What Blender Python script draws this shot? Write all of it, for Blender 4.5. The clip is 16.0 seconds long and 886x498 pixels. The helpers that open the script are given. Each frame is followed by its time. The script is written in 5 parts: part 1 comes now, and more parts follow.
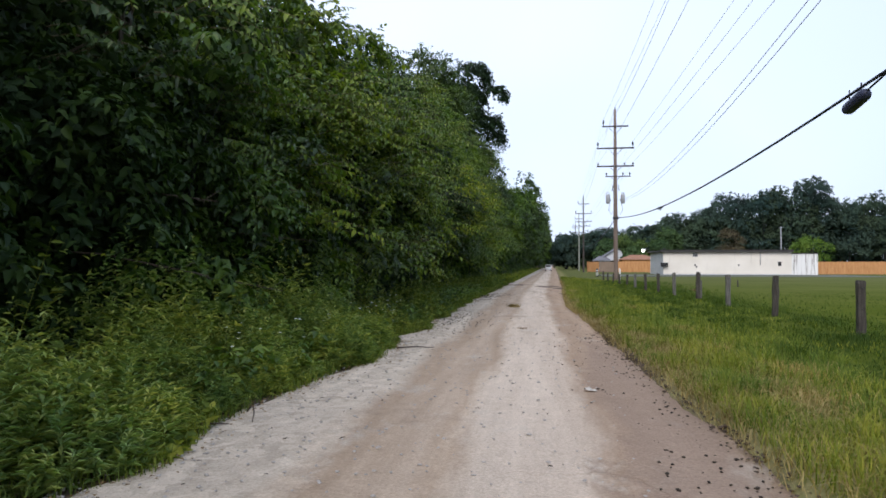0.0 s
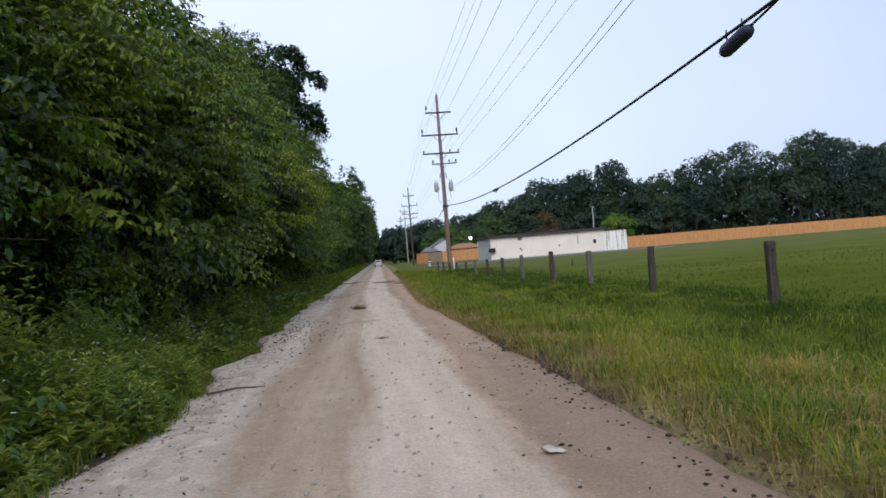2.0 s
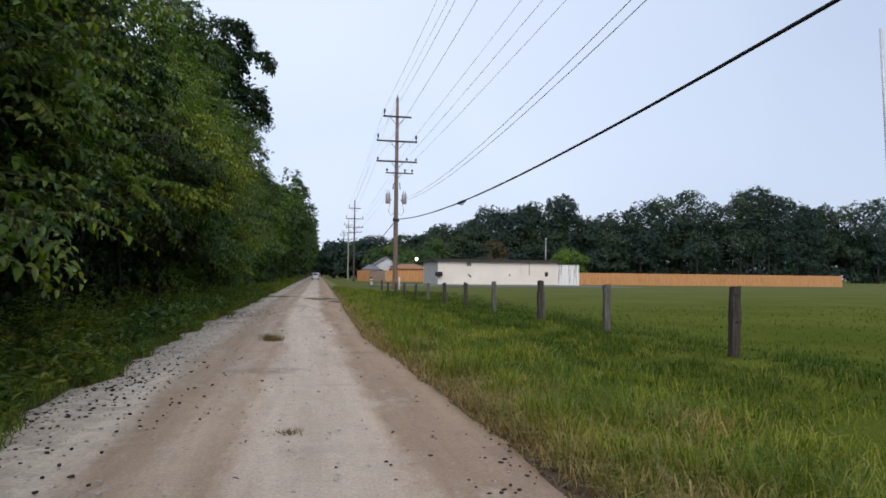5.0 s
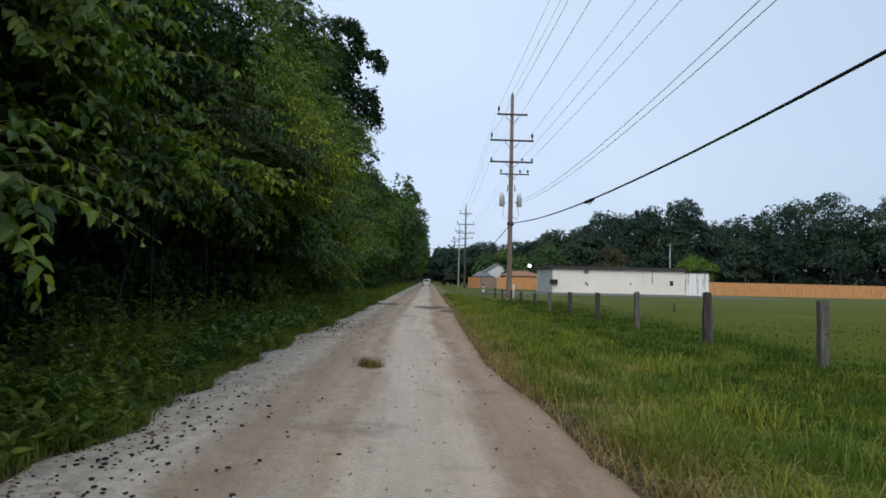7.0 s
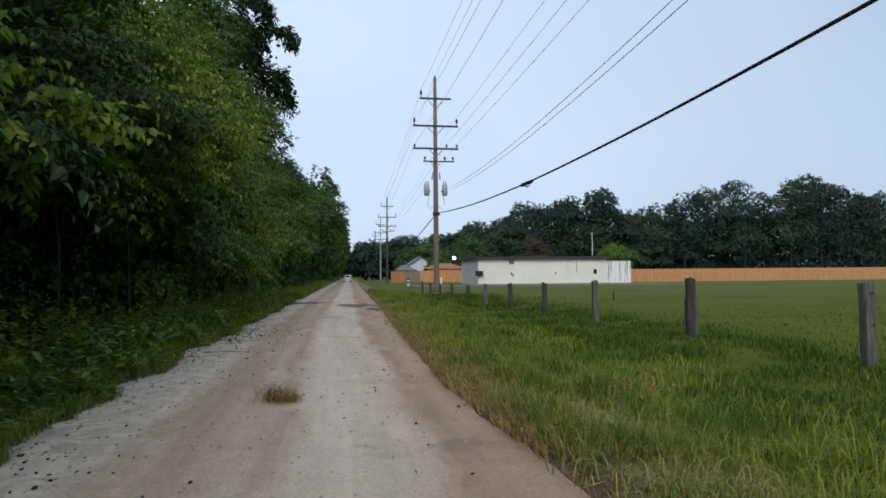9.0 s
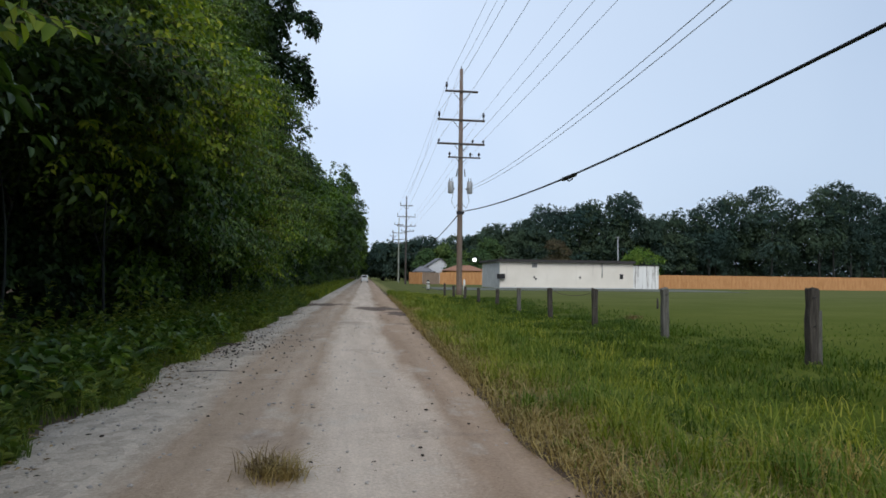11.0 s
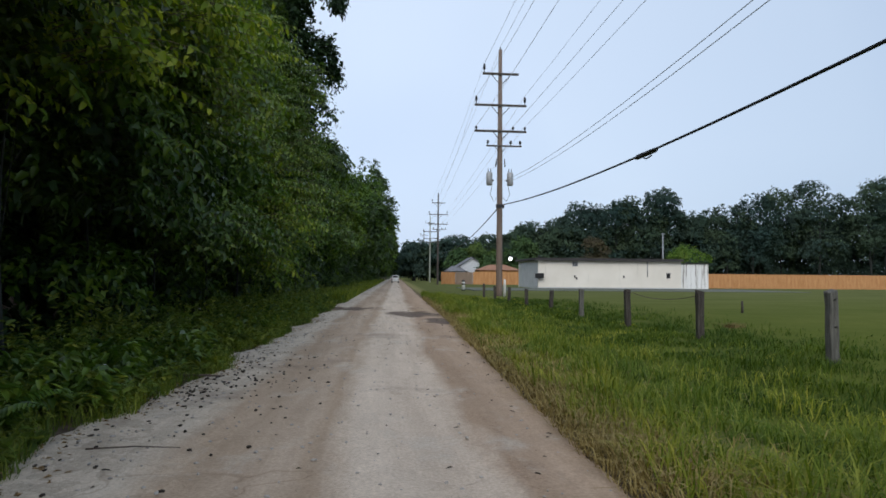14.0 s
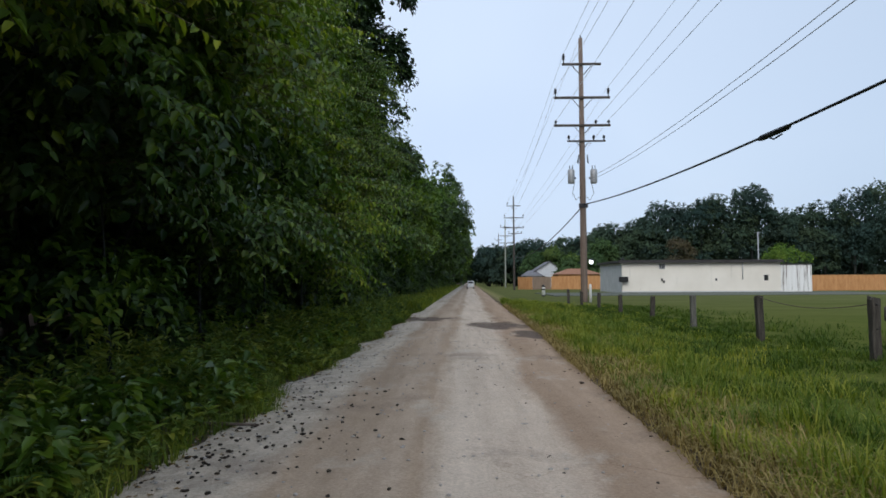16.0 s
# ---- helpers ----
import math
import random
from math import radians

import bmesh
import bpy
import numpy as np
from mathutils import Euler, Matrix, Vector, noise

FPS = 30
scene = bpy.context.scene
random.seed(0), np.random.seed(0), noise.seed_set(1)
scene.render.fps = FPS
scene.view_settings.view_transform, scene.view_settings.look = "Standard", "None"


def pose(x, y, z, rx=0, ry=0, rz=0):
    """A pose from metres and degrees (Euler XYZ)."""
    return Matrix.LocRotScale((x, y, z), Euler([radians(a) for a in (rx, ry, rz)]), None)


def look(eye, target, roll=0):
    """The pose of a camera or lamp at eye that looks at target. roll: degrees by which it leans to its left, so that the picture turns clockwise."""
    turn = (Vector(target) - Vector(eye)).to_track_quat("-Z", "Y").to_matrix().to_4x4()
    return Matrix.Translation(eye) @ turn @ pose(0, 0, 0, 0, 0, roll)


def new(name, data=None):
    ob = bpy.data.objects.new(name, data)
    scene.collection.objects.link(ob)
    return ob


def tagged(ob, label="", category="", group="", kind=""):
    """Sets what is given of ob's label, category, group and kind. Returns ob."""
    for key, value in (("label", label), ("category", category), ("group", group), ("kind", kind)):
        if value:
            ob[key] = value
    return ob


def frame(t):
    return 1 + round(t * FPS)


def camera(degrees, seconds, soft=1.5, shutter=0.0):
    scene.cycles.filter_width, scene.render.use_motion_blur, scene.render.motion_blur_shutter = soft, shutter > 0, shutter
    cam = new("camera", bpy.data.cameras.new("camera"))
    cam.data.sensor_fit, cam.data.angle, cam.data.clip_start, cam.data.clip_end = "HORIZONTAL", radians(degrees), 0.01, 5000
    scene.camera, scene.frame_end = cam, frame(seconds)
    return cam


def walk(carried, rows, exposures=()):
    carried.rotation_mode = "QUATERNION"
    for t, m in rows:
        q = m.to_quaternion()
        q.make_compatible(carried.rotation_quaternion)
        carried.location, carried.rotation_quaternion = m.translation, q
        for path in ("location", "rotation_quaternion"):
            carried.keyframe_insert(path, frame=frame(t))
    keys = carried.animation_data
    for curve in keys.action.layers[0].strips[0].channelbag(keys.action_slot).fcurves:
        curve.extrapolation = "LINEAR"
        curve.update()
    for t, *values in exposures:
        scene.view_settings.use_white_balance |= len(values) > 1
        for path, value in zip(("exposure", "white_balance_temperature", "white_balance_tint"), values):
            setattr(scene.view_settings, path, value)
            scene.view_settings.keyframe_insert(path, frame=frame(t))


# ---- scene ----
cam = camera(68.1, 16.0, soft=1.65)
PATH = [
    (0, (-0.332, -5.04, 1.402), (-0.611, -3.06, 1.448), 0.0),
    (0.5, (-0.522, -4.361, 1.353), (-0.732, -2.372, 1.4), -1.5),
    (1, (-0.658, -3.392, 1.341), (-0.776, -1.396, 1.382), -3.3),
    (1.5, (-0.792, -2.664, 1.321), (-0.735, -0.665, 1.348), -4.5),
    (2, (-0.831, -1.735, 1.31), (-0.584, 0.249, 1.327), -4.7),
    (2.5, (-0.838, -0.876, 1.302), (-0.479, 1.091, 1.321), -4.3),
    (3, (-0.835, 0.042, 1.287), (-0.375, 1.988, 1.316), -3.6),
    (5.5, (-0.455, 4.649, 1.232), (-0.074, 6.61, 1.324), 1.9),
    (6, (-0.393, 5.315, 1.253), (-0.11, 7.292, 1.354), 1.9),
    (6.5, (-0.432, 6.161, 1.237), (-0.257, 8.151, 1.34), 1.9),
    (7, (-0.475, 6.895, 1.246), (-0.381, 8.891, 1.34), 1.3),
    (7.5, (-0.518, 7.597, 1.229), (-0.381, 9.591, 1.313), -0.2),
    (8, (-0.491, 8.308, 1.219), (-0.179, 10.282, 1.292), -1.5),
    (10.5, (-0.619, 11.389, 1.196), (-0.306, 13.362, 1.28), 0.6),
    (11, (-0.602, 12.031, 1.204), (-0.317, 14.009, 1.288), 0.7),
    (11.5, (-0.604, 12.673, 1.207), (-0.347, 14.655, 1.29), 0.8),
    (12, (-0.593, 13.339, 1.209), (-0.354, 15.323, 1.291), 0.7),
    (12.5, (-0.597, 13.976, 1.193), (-0.338, 15.957, 1.278), 0.4),
    (13, (-0.567, 14.569, 1.181), (-0.302, 16.55, 1.265), 0.3),
    (13.5, (-0.598, 15.18, 1.18), (-0.36, 17.164, 1.263), 0.4),
    (14, (-0.607, 15.754, 1.18), (-0.412, 17.743, 1.263), 0.5),
    (14.5, (-0.616, 16.299, 1.185), (-0.446, 18.29, 1.273), 0.5),
    (15, (-0.667, 16.94, 1.19), (-0.536, 18.933, 1.29), 0.5),
    (15.5, (-0.716, 17.522, 1.185), (-0.667, 19.519, 1.292), 0.2),
    (16, (-0.739, 17.935, 1.216), (-0.768, 19.933, 1.315), -0.3),
]
walk(cam, [(t, look(eye, target, roll)) for t, eye, target, roll in PATH],
     exposures=[(0, 0.44, 6300, 15), (1.0, 0.39, 6300, 15), (2.0, 0.24, 6300, 16), (3, 0.19, 6350, 16), (5.5, 0.1, 6500, 14), (7, 0.0, 6250, 10), (11, 0.0, 6250, 10), (16, 0.0, 6250, 10)])

# ---- world, sun, exposure ----
world = bpy.data.worlds.new("overcast_sky")
scene.world = world
world.use_nodes = True
wn, wl = world.node_tree.nodes, world.node_tree.links
wn.clear()
w_out = wn.new("ShaderNodeOutputWorld")
w_bg = wn.new("ShaderNodeBackground")
w_sky = wn.new("ShaderNodeTexSky")
w_sky.sky_type = "NISHITA"
w_sky.sun_disc = False
w_sky.sun_elevation = radians(36)
w_sky.sun_rotation = radians(194)
w_sky.air_density, w_sky.dust_density, w_sky.ozone_density = 1.0, 3.0, 1.0
w_mix = wn.new("ShaderNodeMix")
w_mix.data_type = "RGBA"
w_mix.inputs[0].default_value = 0.8
w_co = wn.new("ShaderNodeTexCoord")
w_noise = wn.new("ShaderNodeTexNoise")
w_noise.inputs["Scale"].default_value = 1.1
w_noise.inputs["Detail"].default_value = 3.0
w_ramp = wn.new("ShaderNodeValToRGB")
w_ramp.color_ramp.elements[0].position, w_ramp.color_ramp.elements[0].color = 0.36, (5.7, 6.95, 9.1, 1)
w_ramp.color_ramp.elements[1].position, w_ramp.color_ramp.elements[1].color = 0.64, (7.35, 8.55, 10.3, 1)
wl.new(w_co.outputs["Generated"], w_noise.inputs["Vector"])
wl.new(w_noise.outputs["Fac"], w_ramp.inputs["Fac"])
wl.new(w_sky.outputs["Color"], w_mix.inputs["A"])
wl.new(w_ramp.outputs["Color"], w_mix.inputs["B"])
w_sep = wn.new("ShaderNodeSeparateXYZ")
w_side = wn.new("ShaderNodeValToRGB")
w_side.color_ramp.elements[0].position, w_side.color_ramp.elements[0].color = 0.0, (1.14, 1.12, 1.1, 1)
w_side.color_ramp.elements[1].position, w_side.color_ramp.elements[1].color = 0.62, (0.87, 0.89, 0.9, 1)
w_dim = wn.new("ShaderNodeMix")
w_dim.data_type, w_dim.blend_type = "RGBA", "MULTIPLY"
w_dim.inputs[0].default_value = 1.0
wl.new(w_co.outputs["Generated"], w_sep.inputs[0])
wl.new(w_sep.outputs[0], w_side.inputs["Fac"])
wl.new(w_mix.outputs["Result"], w_dim.inputs["A"])
wl.new(w_side.outputs["Color"], w_dim.inputs["B"])
wl.new(w_dim.outputs["Result"], w_bg.inputs["Color"])
w_bg.inputs["Strength"].default_value = 0.1
wl.new(w_bg.outputs[0], w_out.inputs[0])

sun = new("sun", bpy.data.lights.new("sun", "SUN"))
sun.data.energy = 1.7
sun.data.angle = radians(40)
sun.data.color = (1.0, 0.95, 0.88)
sun.matrix_world = look((-20, -80, 62), (0, 0, 0))


# ---- materials ----
def material(name, rough=0.9, metal=0.0, spec=0.3):
    m = bpy.data.materials.new(name)
    m.use_nodes = True
    b = m.node_tree.nodes["Principled BSDF"]
    b.inputs["Roughness"].default_value = rough
    b.inputs["Metallic"].default_value = metal
    b.inputs["Specular IOR Level"].default_value = spec
    return m, m.node_tree.nodes, m.node_tree.links, b


def noise_node(n, l, vec, scale, detail=4.0, rough=0.6):
    t = n.new("ShaderNodeTexNoise")
    t.inputs["Scale"].default_value = scale
    t.inputs["Detail"].default_value = detail
    t.inputs["Roughness"].default_value = rough
    if vec is not None:
        l.new(vec, t.inputs["Vector"])
    return t.outputs["Fac"]


def noise_colour(n, l, vec, scale):
    t = n.new("ShaderNodeTexNoise")
    t.inputs["Scale"].default_value = scale
    l.new(vec, t.inputs["Vector"])
    return t.outputs["Color"]


def ramp_node(n, l, fac, stops):
    r = n.new("ShaderNodeValToRGB")
    e = r.color_ramp.elements
    while len(e) < len(stops):
        e.new(0.5)
    for k, (p, c) in enumerate(stops):
        e[k].position = p
        e[k].color = (*c, 1) if len(c) == 3 else c
    l.new(fac, r.inputs["Fac"])
    return r.outputs["Color"]


def mix_node(n, l, fac, a, b, kind="MIX"):
    m = n.new("ShaderNodeMix")
    m.data_type = "RGBA"
    m.blend_type = kind
    for sock, v in ((m.inputs[0], fac), (m.inputs["A"], a), (m.inputs["B"], b)):
        if isinstance(v, (int, float)):
            sock.default_value = v
        elif isinstance(v, tuple):
            sock.default_value = (*v, 1)
        else:
            l.new(v, sock)
    return m.outputs["Result"]


def math_node(n, l, op, a, b=0.0, clamp=False):
    m = n.new("ShaderNodeMath")
    m.operation = op
    m.use_clamp = clamp
    for sock, v in ((m.inputs[0], a), (m.inputs[1], b)):
        if isinstance(v, (int, float)):
            sock.default_value = v
        else:
            l.new(v, sock)
    return m.outputs[0]


def coords(n, l, scale=(1, 1, 1), kind="Object"):
    c = n.new("ShaderNodeTexCoord")
    m = n.new("ShaderNodeMapping")
    m.inputs["Scale"].default_value = scale
    l.new(c.outputs[kind], m.inputs["Vector"])
    return m.outputs["Vector"]


def bump(n, l, b, height, strength=0.4, dist=0.02):
    k = n.new("ShaderNodeBump")
    k.inputs["Strength"].default_value = strength
    k.inputs["Distance"].default_value = dist
    l.new(height, k.inputs["Height"])
    l.new(k.outputs["Normal"], b.inputs["Normal"])


def plain(name, c1, c2, scale=4.0, rough=0.85, metal=0.0, stretch=(1, 1, 1), strength=0.3, dist=0.01, fine=30.0):
    """Two-tone surface with grain at two scales."""
    m, n, l, b = material(name, rough, metal)
    v = coords(n, l, stretch)
    a = noise_node(n, l, v, scale)
    f = noise_node(n, l, v, scale * fine / 4, 5.0)
    c = ramp_node(n, l, a, [(0.3, c1), (0.7, c2)])
    g = ramp_node(n, l, f, [(0.25, (0.72, 0.72, 0.72)), (0.75, (1.12, 1.12, 1.12))])
    l.new(mix_node(n, l, 1.0, c, g, "MULTIPLY"), b.inputs["Base Color"])
    bump(n, l, b, f, strength, dist)
    return m


def foliage(name, dark, mid, light, glow=0.35, rough=0.55, patch=0.5, lo=(0.7, 0.8, 0.75), hi=(1.2, 1.12, 0.9), through_tint=(1.25, 1.3, 0.55), spec=0.18):
    """Leaves: varied from leaf to leaf, with light passing through the blade."""
    m, n, l, b = material(name, rough, 0.0, spec)
    geo = n.new("ShaderNodeNewGeometry")
    c = ramp_node(n, l, geo.outputs["Random Per Island"], [(0.0, dark), (0.5, mid), (0.9, light), (1.0, light)])
    v = coords(n, l)
    big = noise_node(n, l, v, patch, 3.0)
    tint = ramp_node(n, l, big, [(0.35, lo), (0.65, hi)])
    col = mix_node(n, l, 1.0, c, tint, "MULTIPLY")
    info = n.new("ShaderNodeObjectInfo")
    own = ramp_node(n, l, info.outputs["Random"], [(0.0, (0.72, 0.82, 0.85)), (0.5, (1.0, 1.0, 1.0)), (1.0, (1.25, 1.15, 0.8))])
    col = mix_node(n, l, 1.0, col, own, "MULTIPLY")
    l.new(col, b.inputs["Base Color"])
    tr = n.new("ShaderNodeBsdfTranslucent")
    warm = mix_node(n, l, 1.0, col, through_tint, "MULTIPLY")
    l.new(warm, tr.inputs["Color"])
    mx = n.new("ShaderNodeMixShader")
    mx.inputs[0].default_value = glow
    l.new(b.outputs[0], mx.inputs[1])
    l.new(tr.outputs[0], mx.inputs[2])
    l.new(mx.outputs[0], n["Material Output"].inputs["Surface"])
    return m


LEAF = foliage("forest_leaf", (0.04, 0.085, 0.014), (0.07, 0.13, 0.019), (0.13, 0.2, 0.03), 0.36, 0.42, patch=0.9, lo=(0.5, 0.62, 0.6), hi=(1.4, 1.3, 0.85), spec=0.4)
# Darker LEAF: shade put into the colour; also gives far trees variety.
LEAF_DEEP = foliage("deep_and_shaded_leaf", (0.024, 0.052, 0.012), (0.04, 0.08, 0.015), (0.075, 0.125, 0.022), 0.3, 0.42, patch=0.9, lo=(0.45, 0.55, 0.6), hi=(1.4, 1.3, 0.9), spec=0.45)
# Still darker LEAF copy: gloom of the near wood put into the colour.
LEAF_SHADE = foliage("wood_shade_leaf", (0.012, 0.03, 0.009), (0.022, 0.046, 0.012), (0.045, 0.08, 0.018), 0.25, patch=0.9)
LEAF_SHOOT = foliage("shoot_leaf", (0.055, 0.105, 0.017), (0.095, 0.165, 0.024), (0.17, 0.235, 0.036), 0.4, 0.4, 0.8, (0.45, 0.6, 0.6), (1.35, 1.22, 0.85), spec=0.5)
LEAF_MID = foliage("far_green_leaf", (0.06, 0.1, 0.048), (0.08, 0.13, 0.058), (0.11, 0.165, 0.07), 0.25, 0.9, 0.1)
DEAD = foliage("dead_grass", (0.13, 0.085, 0.04), (0.23, 0.155, 0.075), (0.34, 0.24, 0.12), 0.25, 0.8, 0.5, (0.8, 0.78, 0.75), (1.15, 1.1, 1.0), (1.2, 1.0, 0.75))
LEAF_VINE = foliage("vine_leaf", (0.06, 0.11, 0.014), (0.13, 0.195, 0.022), (0.26, 0.3, 0.045), 0.42)
# Shade of crown and wood interiors put into colour; also one dark tree.
LEAF_DARK = foliage("dark_and_shaded_leaf", (0.01, 0.024, 0.009), (0.018, 0.04, 0.012), (0.036, 0.066, 0.018), 0.2)
# Paler and bluer than near leaves: distance haze is put into the colour.
LEAF_FAR = foliage("hazed_far_leaf", (0.038, 0.064, 0.055), (0.047, 0.077, 0.065), (0.058, 0.092, 0.074), 0.15, 1.0, 0.08, (0.75, 0.82, 0.85), (1.15, 1.1, 1.0))
# Darker bark copy: shade put into the colour so trunks recede.
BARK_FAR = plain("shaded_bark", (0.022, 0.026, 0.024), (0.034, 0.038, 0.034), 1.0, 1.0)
LEAF_BUSH = foliage("bush_leaf", (0.07, 0.13, 0.03), (0.1, 0.18, 0.04), (0.15, 0.23, 0.06))
LEAF_BROWN = foliage("brown_leaf", (0.06, 0.05, 0.035), (0.085, 0.065, 0.045), (0.1, 0.09, 0.05), 0.2)
WEED = foliage("weed_leaf", (0.06, 0.105, 0.026), (0.105, 0.165, 0.036), (0.2, 0.25, 0.06), 0.38, 0.6, 0.8, (0.55, 0.62, 0.6), (1.3, 1.12, 0.8))
# Brighter than WEED: open-sky light on the near weeds put into the colour.
GOLDENROD = foliage("lit_goldenrod_leaf", (0.1, 0.175, 0.07), (0.19, 0.29, 0.11), (0.33, 0.4, 0.17), 0.42, 0.45, 0.9, (0.55, 0.68, 0.75), (1.3, 1.12, 0.8), spec=0.4)
GRASS = foliage("grass_blade", (0.08, 0.13, 0.022), (0.14, 0.195, 0.035), (0.26, 0.29, 0.075), 0.4, 0.75, 0.7, (0.55, 0.68, 0.65), (1.3, 1.12, 0.85))
GRASS_LUSH = foliage("lush_grass_blade", (0.031, 0.063, 0.011), (0.045, 0.086, 0.014), (0.076, 0.118, 0.024), 0.38, 0.75, 0.5, (0.6, 0.7, 0.7), (1.2, 1.1, 0.85))
STRAW = foliage("straw_blade", (0.21, 0.155, 0.055), (0.33, 0.255, 0.1), (0.46, 0.37, 0.17), 0.3, 0.75, 0.5, (0.8, 0.8, 0.75), (1.15, 1.1, 1.0), (1.2, 1.05, 0.75))
BARK = plain("bark", (0.05, 0.04, 0.03), (0.11, 0.09, 0.07), 3.0, 0.95, 0.0, (3, 3, 0.6), 0.8, 0.03)
POLE_WOOD = plain("pole_wood", (0.13, 0.095, 0.075), (0.22, 0.17, 0.14), 3.0, 0.9, 0.0, (6, 6, 0.25), 0.5, 0.01)
POLE_PALE = plain("bleached_pole_wood", (0.24, 0.26, 0.22), (0.34, 0.36, 0.3), 3.0, 0.9, 0.0, (6, 6, 0.25), 0.4, 0.01)
POST_WOOD = plain("post_wood", (0.026, 0.023, 0.019), (0.085, 0.075, 0.062), 4.0, 0.95, 0.0, (8, 8, 0.8), 0.7, 0.012)
POST_PALE = plain("pale_post_wood", (0.06, 0.058, 0.05), (0.16, 0.155, 0.135), 4.0, 0.95, 0.0, (8, 8, 0.8), 0.7, 0.012)
ARM_WOOD = plain("arm_wood", (0.05, 0.045, 0.04), (0.1, 0.085, 0.075), 4.0, 0.9)
DARK_METAL = plain("dark_metal", (0.03, 0.03, 0.033), (0.06, 0.06, 0.065), 5.0, 0.5, 0.6)
GREY_METAL = plain("grey_metal", (0.3, 0.31, 0.32), (0.42, 0.43, 0.44), 3.0, 0.5, 0.3)
STEEL_PALE = plain("galvanised_steel", (0.5, 0.52, 0.54), (0.6, 0.62, 0.64), 0.8, 0.55, 0.3)
WIRE_M = plain("wire_metal", (0.42, 0.43, 0.46), (0.52, 0.53, 0.56), 2.0, 0.5, 0.4)
RUBBER = plain("cable_rubber", (0.012, 0.012, 0.014), (0.02, 0.02, 0.024), 6.0, 0.6)
CASE_M = plain("splice_plastic", (0.024, 0.028, 0.055), (0.038, 0.044, 0.08), 6.0, 0.5)
FENCE_WOOD = plain("cedar_board", (0.42, 0.2, 0.075), (0.56, 0.3, 0.13), 1.2, 0.85, 0.0, (3, 3, 0.6), 0.4, 0.01)
FENCE_GREY = plain("weathered_board", (0.2, 0.15, 0.11), (0.27, 0.2, 0.15), 1.2, 0.9, 0.0, (3, 3, 0.6), 0.4, 0.01)
ROOF_DARK = plain("roof_felt", (0.03, 0.028, 0.028), (0.06, 0.055, 0.055), 2.0, 0.9)
ROOF_BROWN = plain("brown_shingle", (0.24, 0.12, 0.07), (0.34, 0.18, 0.11), 3.0, 0.9)
ROOF_GREY = plain("grey_shingle", (0.12, 0.12, 0.13), (0.2, 0.2, 0.21), 3.0, 0.9)
SIDING = plain("grey_siding", (0.3, 0.32, 0.35), (0.38, 0.4, 0.43), 1.0, 0.8, 0.0, (0.3, 0.3, 6), 0.4, 0.02)
SIDING_PALE = plain("pale_siding", (0.5, 0.52, 0.55), (0.6, 0.62, 0.64), 1.0, 0.8, 0.0, (0.3, 0.3, 6), 0.4, 0.02)
BLACK = plain("dark_opening", (0.01, 0.01, 0.011), (0.02, 0.02, 0.02), 4.0, 0.5)
WHITE_PLASTIC = plain("white_plastic", (0.68, 0.68, 0.66), (0.8, 0.8, 0.78), 5.0, 0.5)
CAR_WHITE = plain("car_paint", (0.7, 0.71, 0.72), (0.76, 0.77, 0.78), 1.0, 0.25)
SHOOT_STEM = plain("green_stem", (0.07, 0.07, 0.03), (0.12, 0.09, 0.05), 6.0, 0.8)
PAPER = plain("dirty_paper", (0.36, 0.33, 0.29), (0.52, 0.49, 0.44), 14.0, 0.9)
HUSK = plain("husk", (0.015, 0.012, 0.01), (0.05, 0.038, 0.028), 12.0, 0.95)
STICK = plain("dead_twig", (0.06, 0.045, 0.035), (0.13, 0.1, 0.08), 10.0, 0.95)
SOIL = plain("crumbled_earth", (0.045, 0.033, 0.025), (0.11, 0.08, 0.06), 12.0, 0.98)
STONE = plain("limestone_chip", (0.33, 0.3, 0.27), (0.44, 0.41, 0.375), 10.0, 0.95)


def painted_block(name):
    """White paint on block, with rain streaks and patches worn off."""
    m, n, l, b = material(name, 0.8)
    v = coords(n, l)
    streak = noise_node(n, l, coords(n, l, (1.6, 1.6, 0.12)), 1.3, 5.0, 0.7)
    worn = noise_node(n, l, v, 0.9, 8.0, 0.7)
    base = ramp_node(n, l, noise_node(n, l, v, 0.35, 3.0), [(0.3, (0.64, 0.6, 0.52)), (0.7, (0.73, 0.69, 0.61))])
    c = mix_node(n, l, ramp_node(n, l, streak, [(0.6, (0, 0, 0)), (0.8, (0.6, 0.6, 0.6))]), base, (0.42, 0.4, 0.35))
    c = mix_node(n, l, ramp_node(n, l, worn, [(0.68, (0, 0, 0)), (0.72, (0.8, 0.8, 0.8))]), c, (0.3, 0.29, 0.26))
    l.new(c, b.inputs["Base Color"])
    br = n.new("ShaderNodeTexBrick")
    br.inputs["Scale"].default_value = 1.0
    br.inputs["Brick Width"].default_value = 0.4
    br.inputs["Row Height"].default_value = 0.2
    br.inputs["Mortar Size"].default_value = 0.012
    sw = n.new("ShaderNodeCombineXYZ")
    sp = n.new("ShaderNodeSeparateXYZ")
    l.new(v, sp.inputs[0])
    l.new(math_node(n, l, "ADD", sp.outputs[0], sp.outputs[1]), sw.inputs[0])
    l.new(sp.outputs[2], sw.inputs[1])
    l.new(sw.outputs[0], br.inputs["Vector"])
    bump(n, l, b, br.outputs["Fac"], -0.4, 0.01)
    return m


BLOCK = painted_block("painted_block")
BLOCK_SIDE = plain("grey_block", (0.42, 0.43, 0.42), (0.52, 0.53, 0.52), 1.0, 0.85)


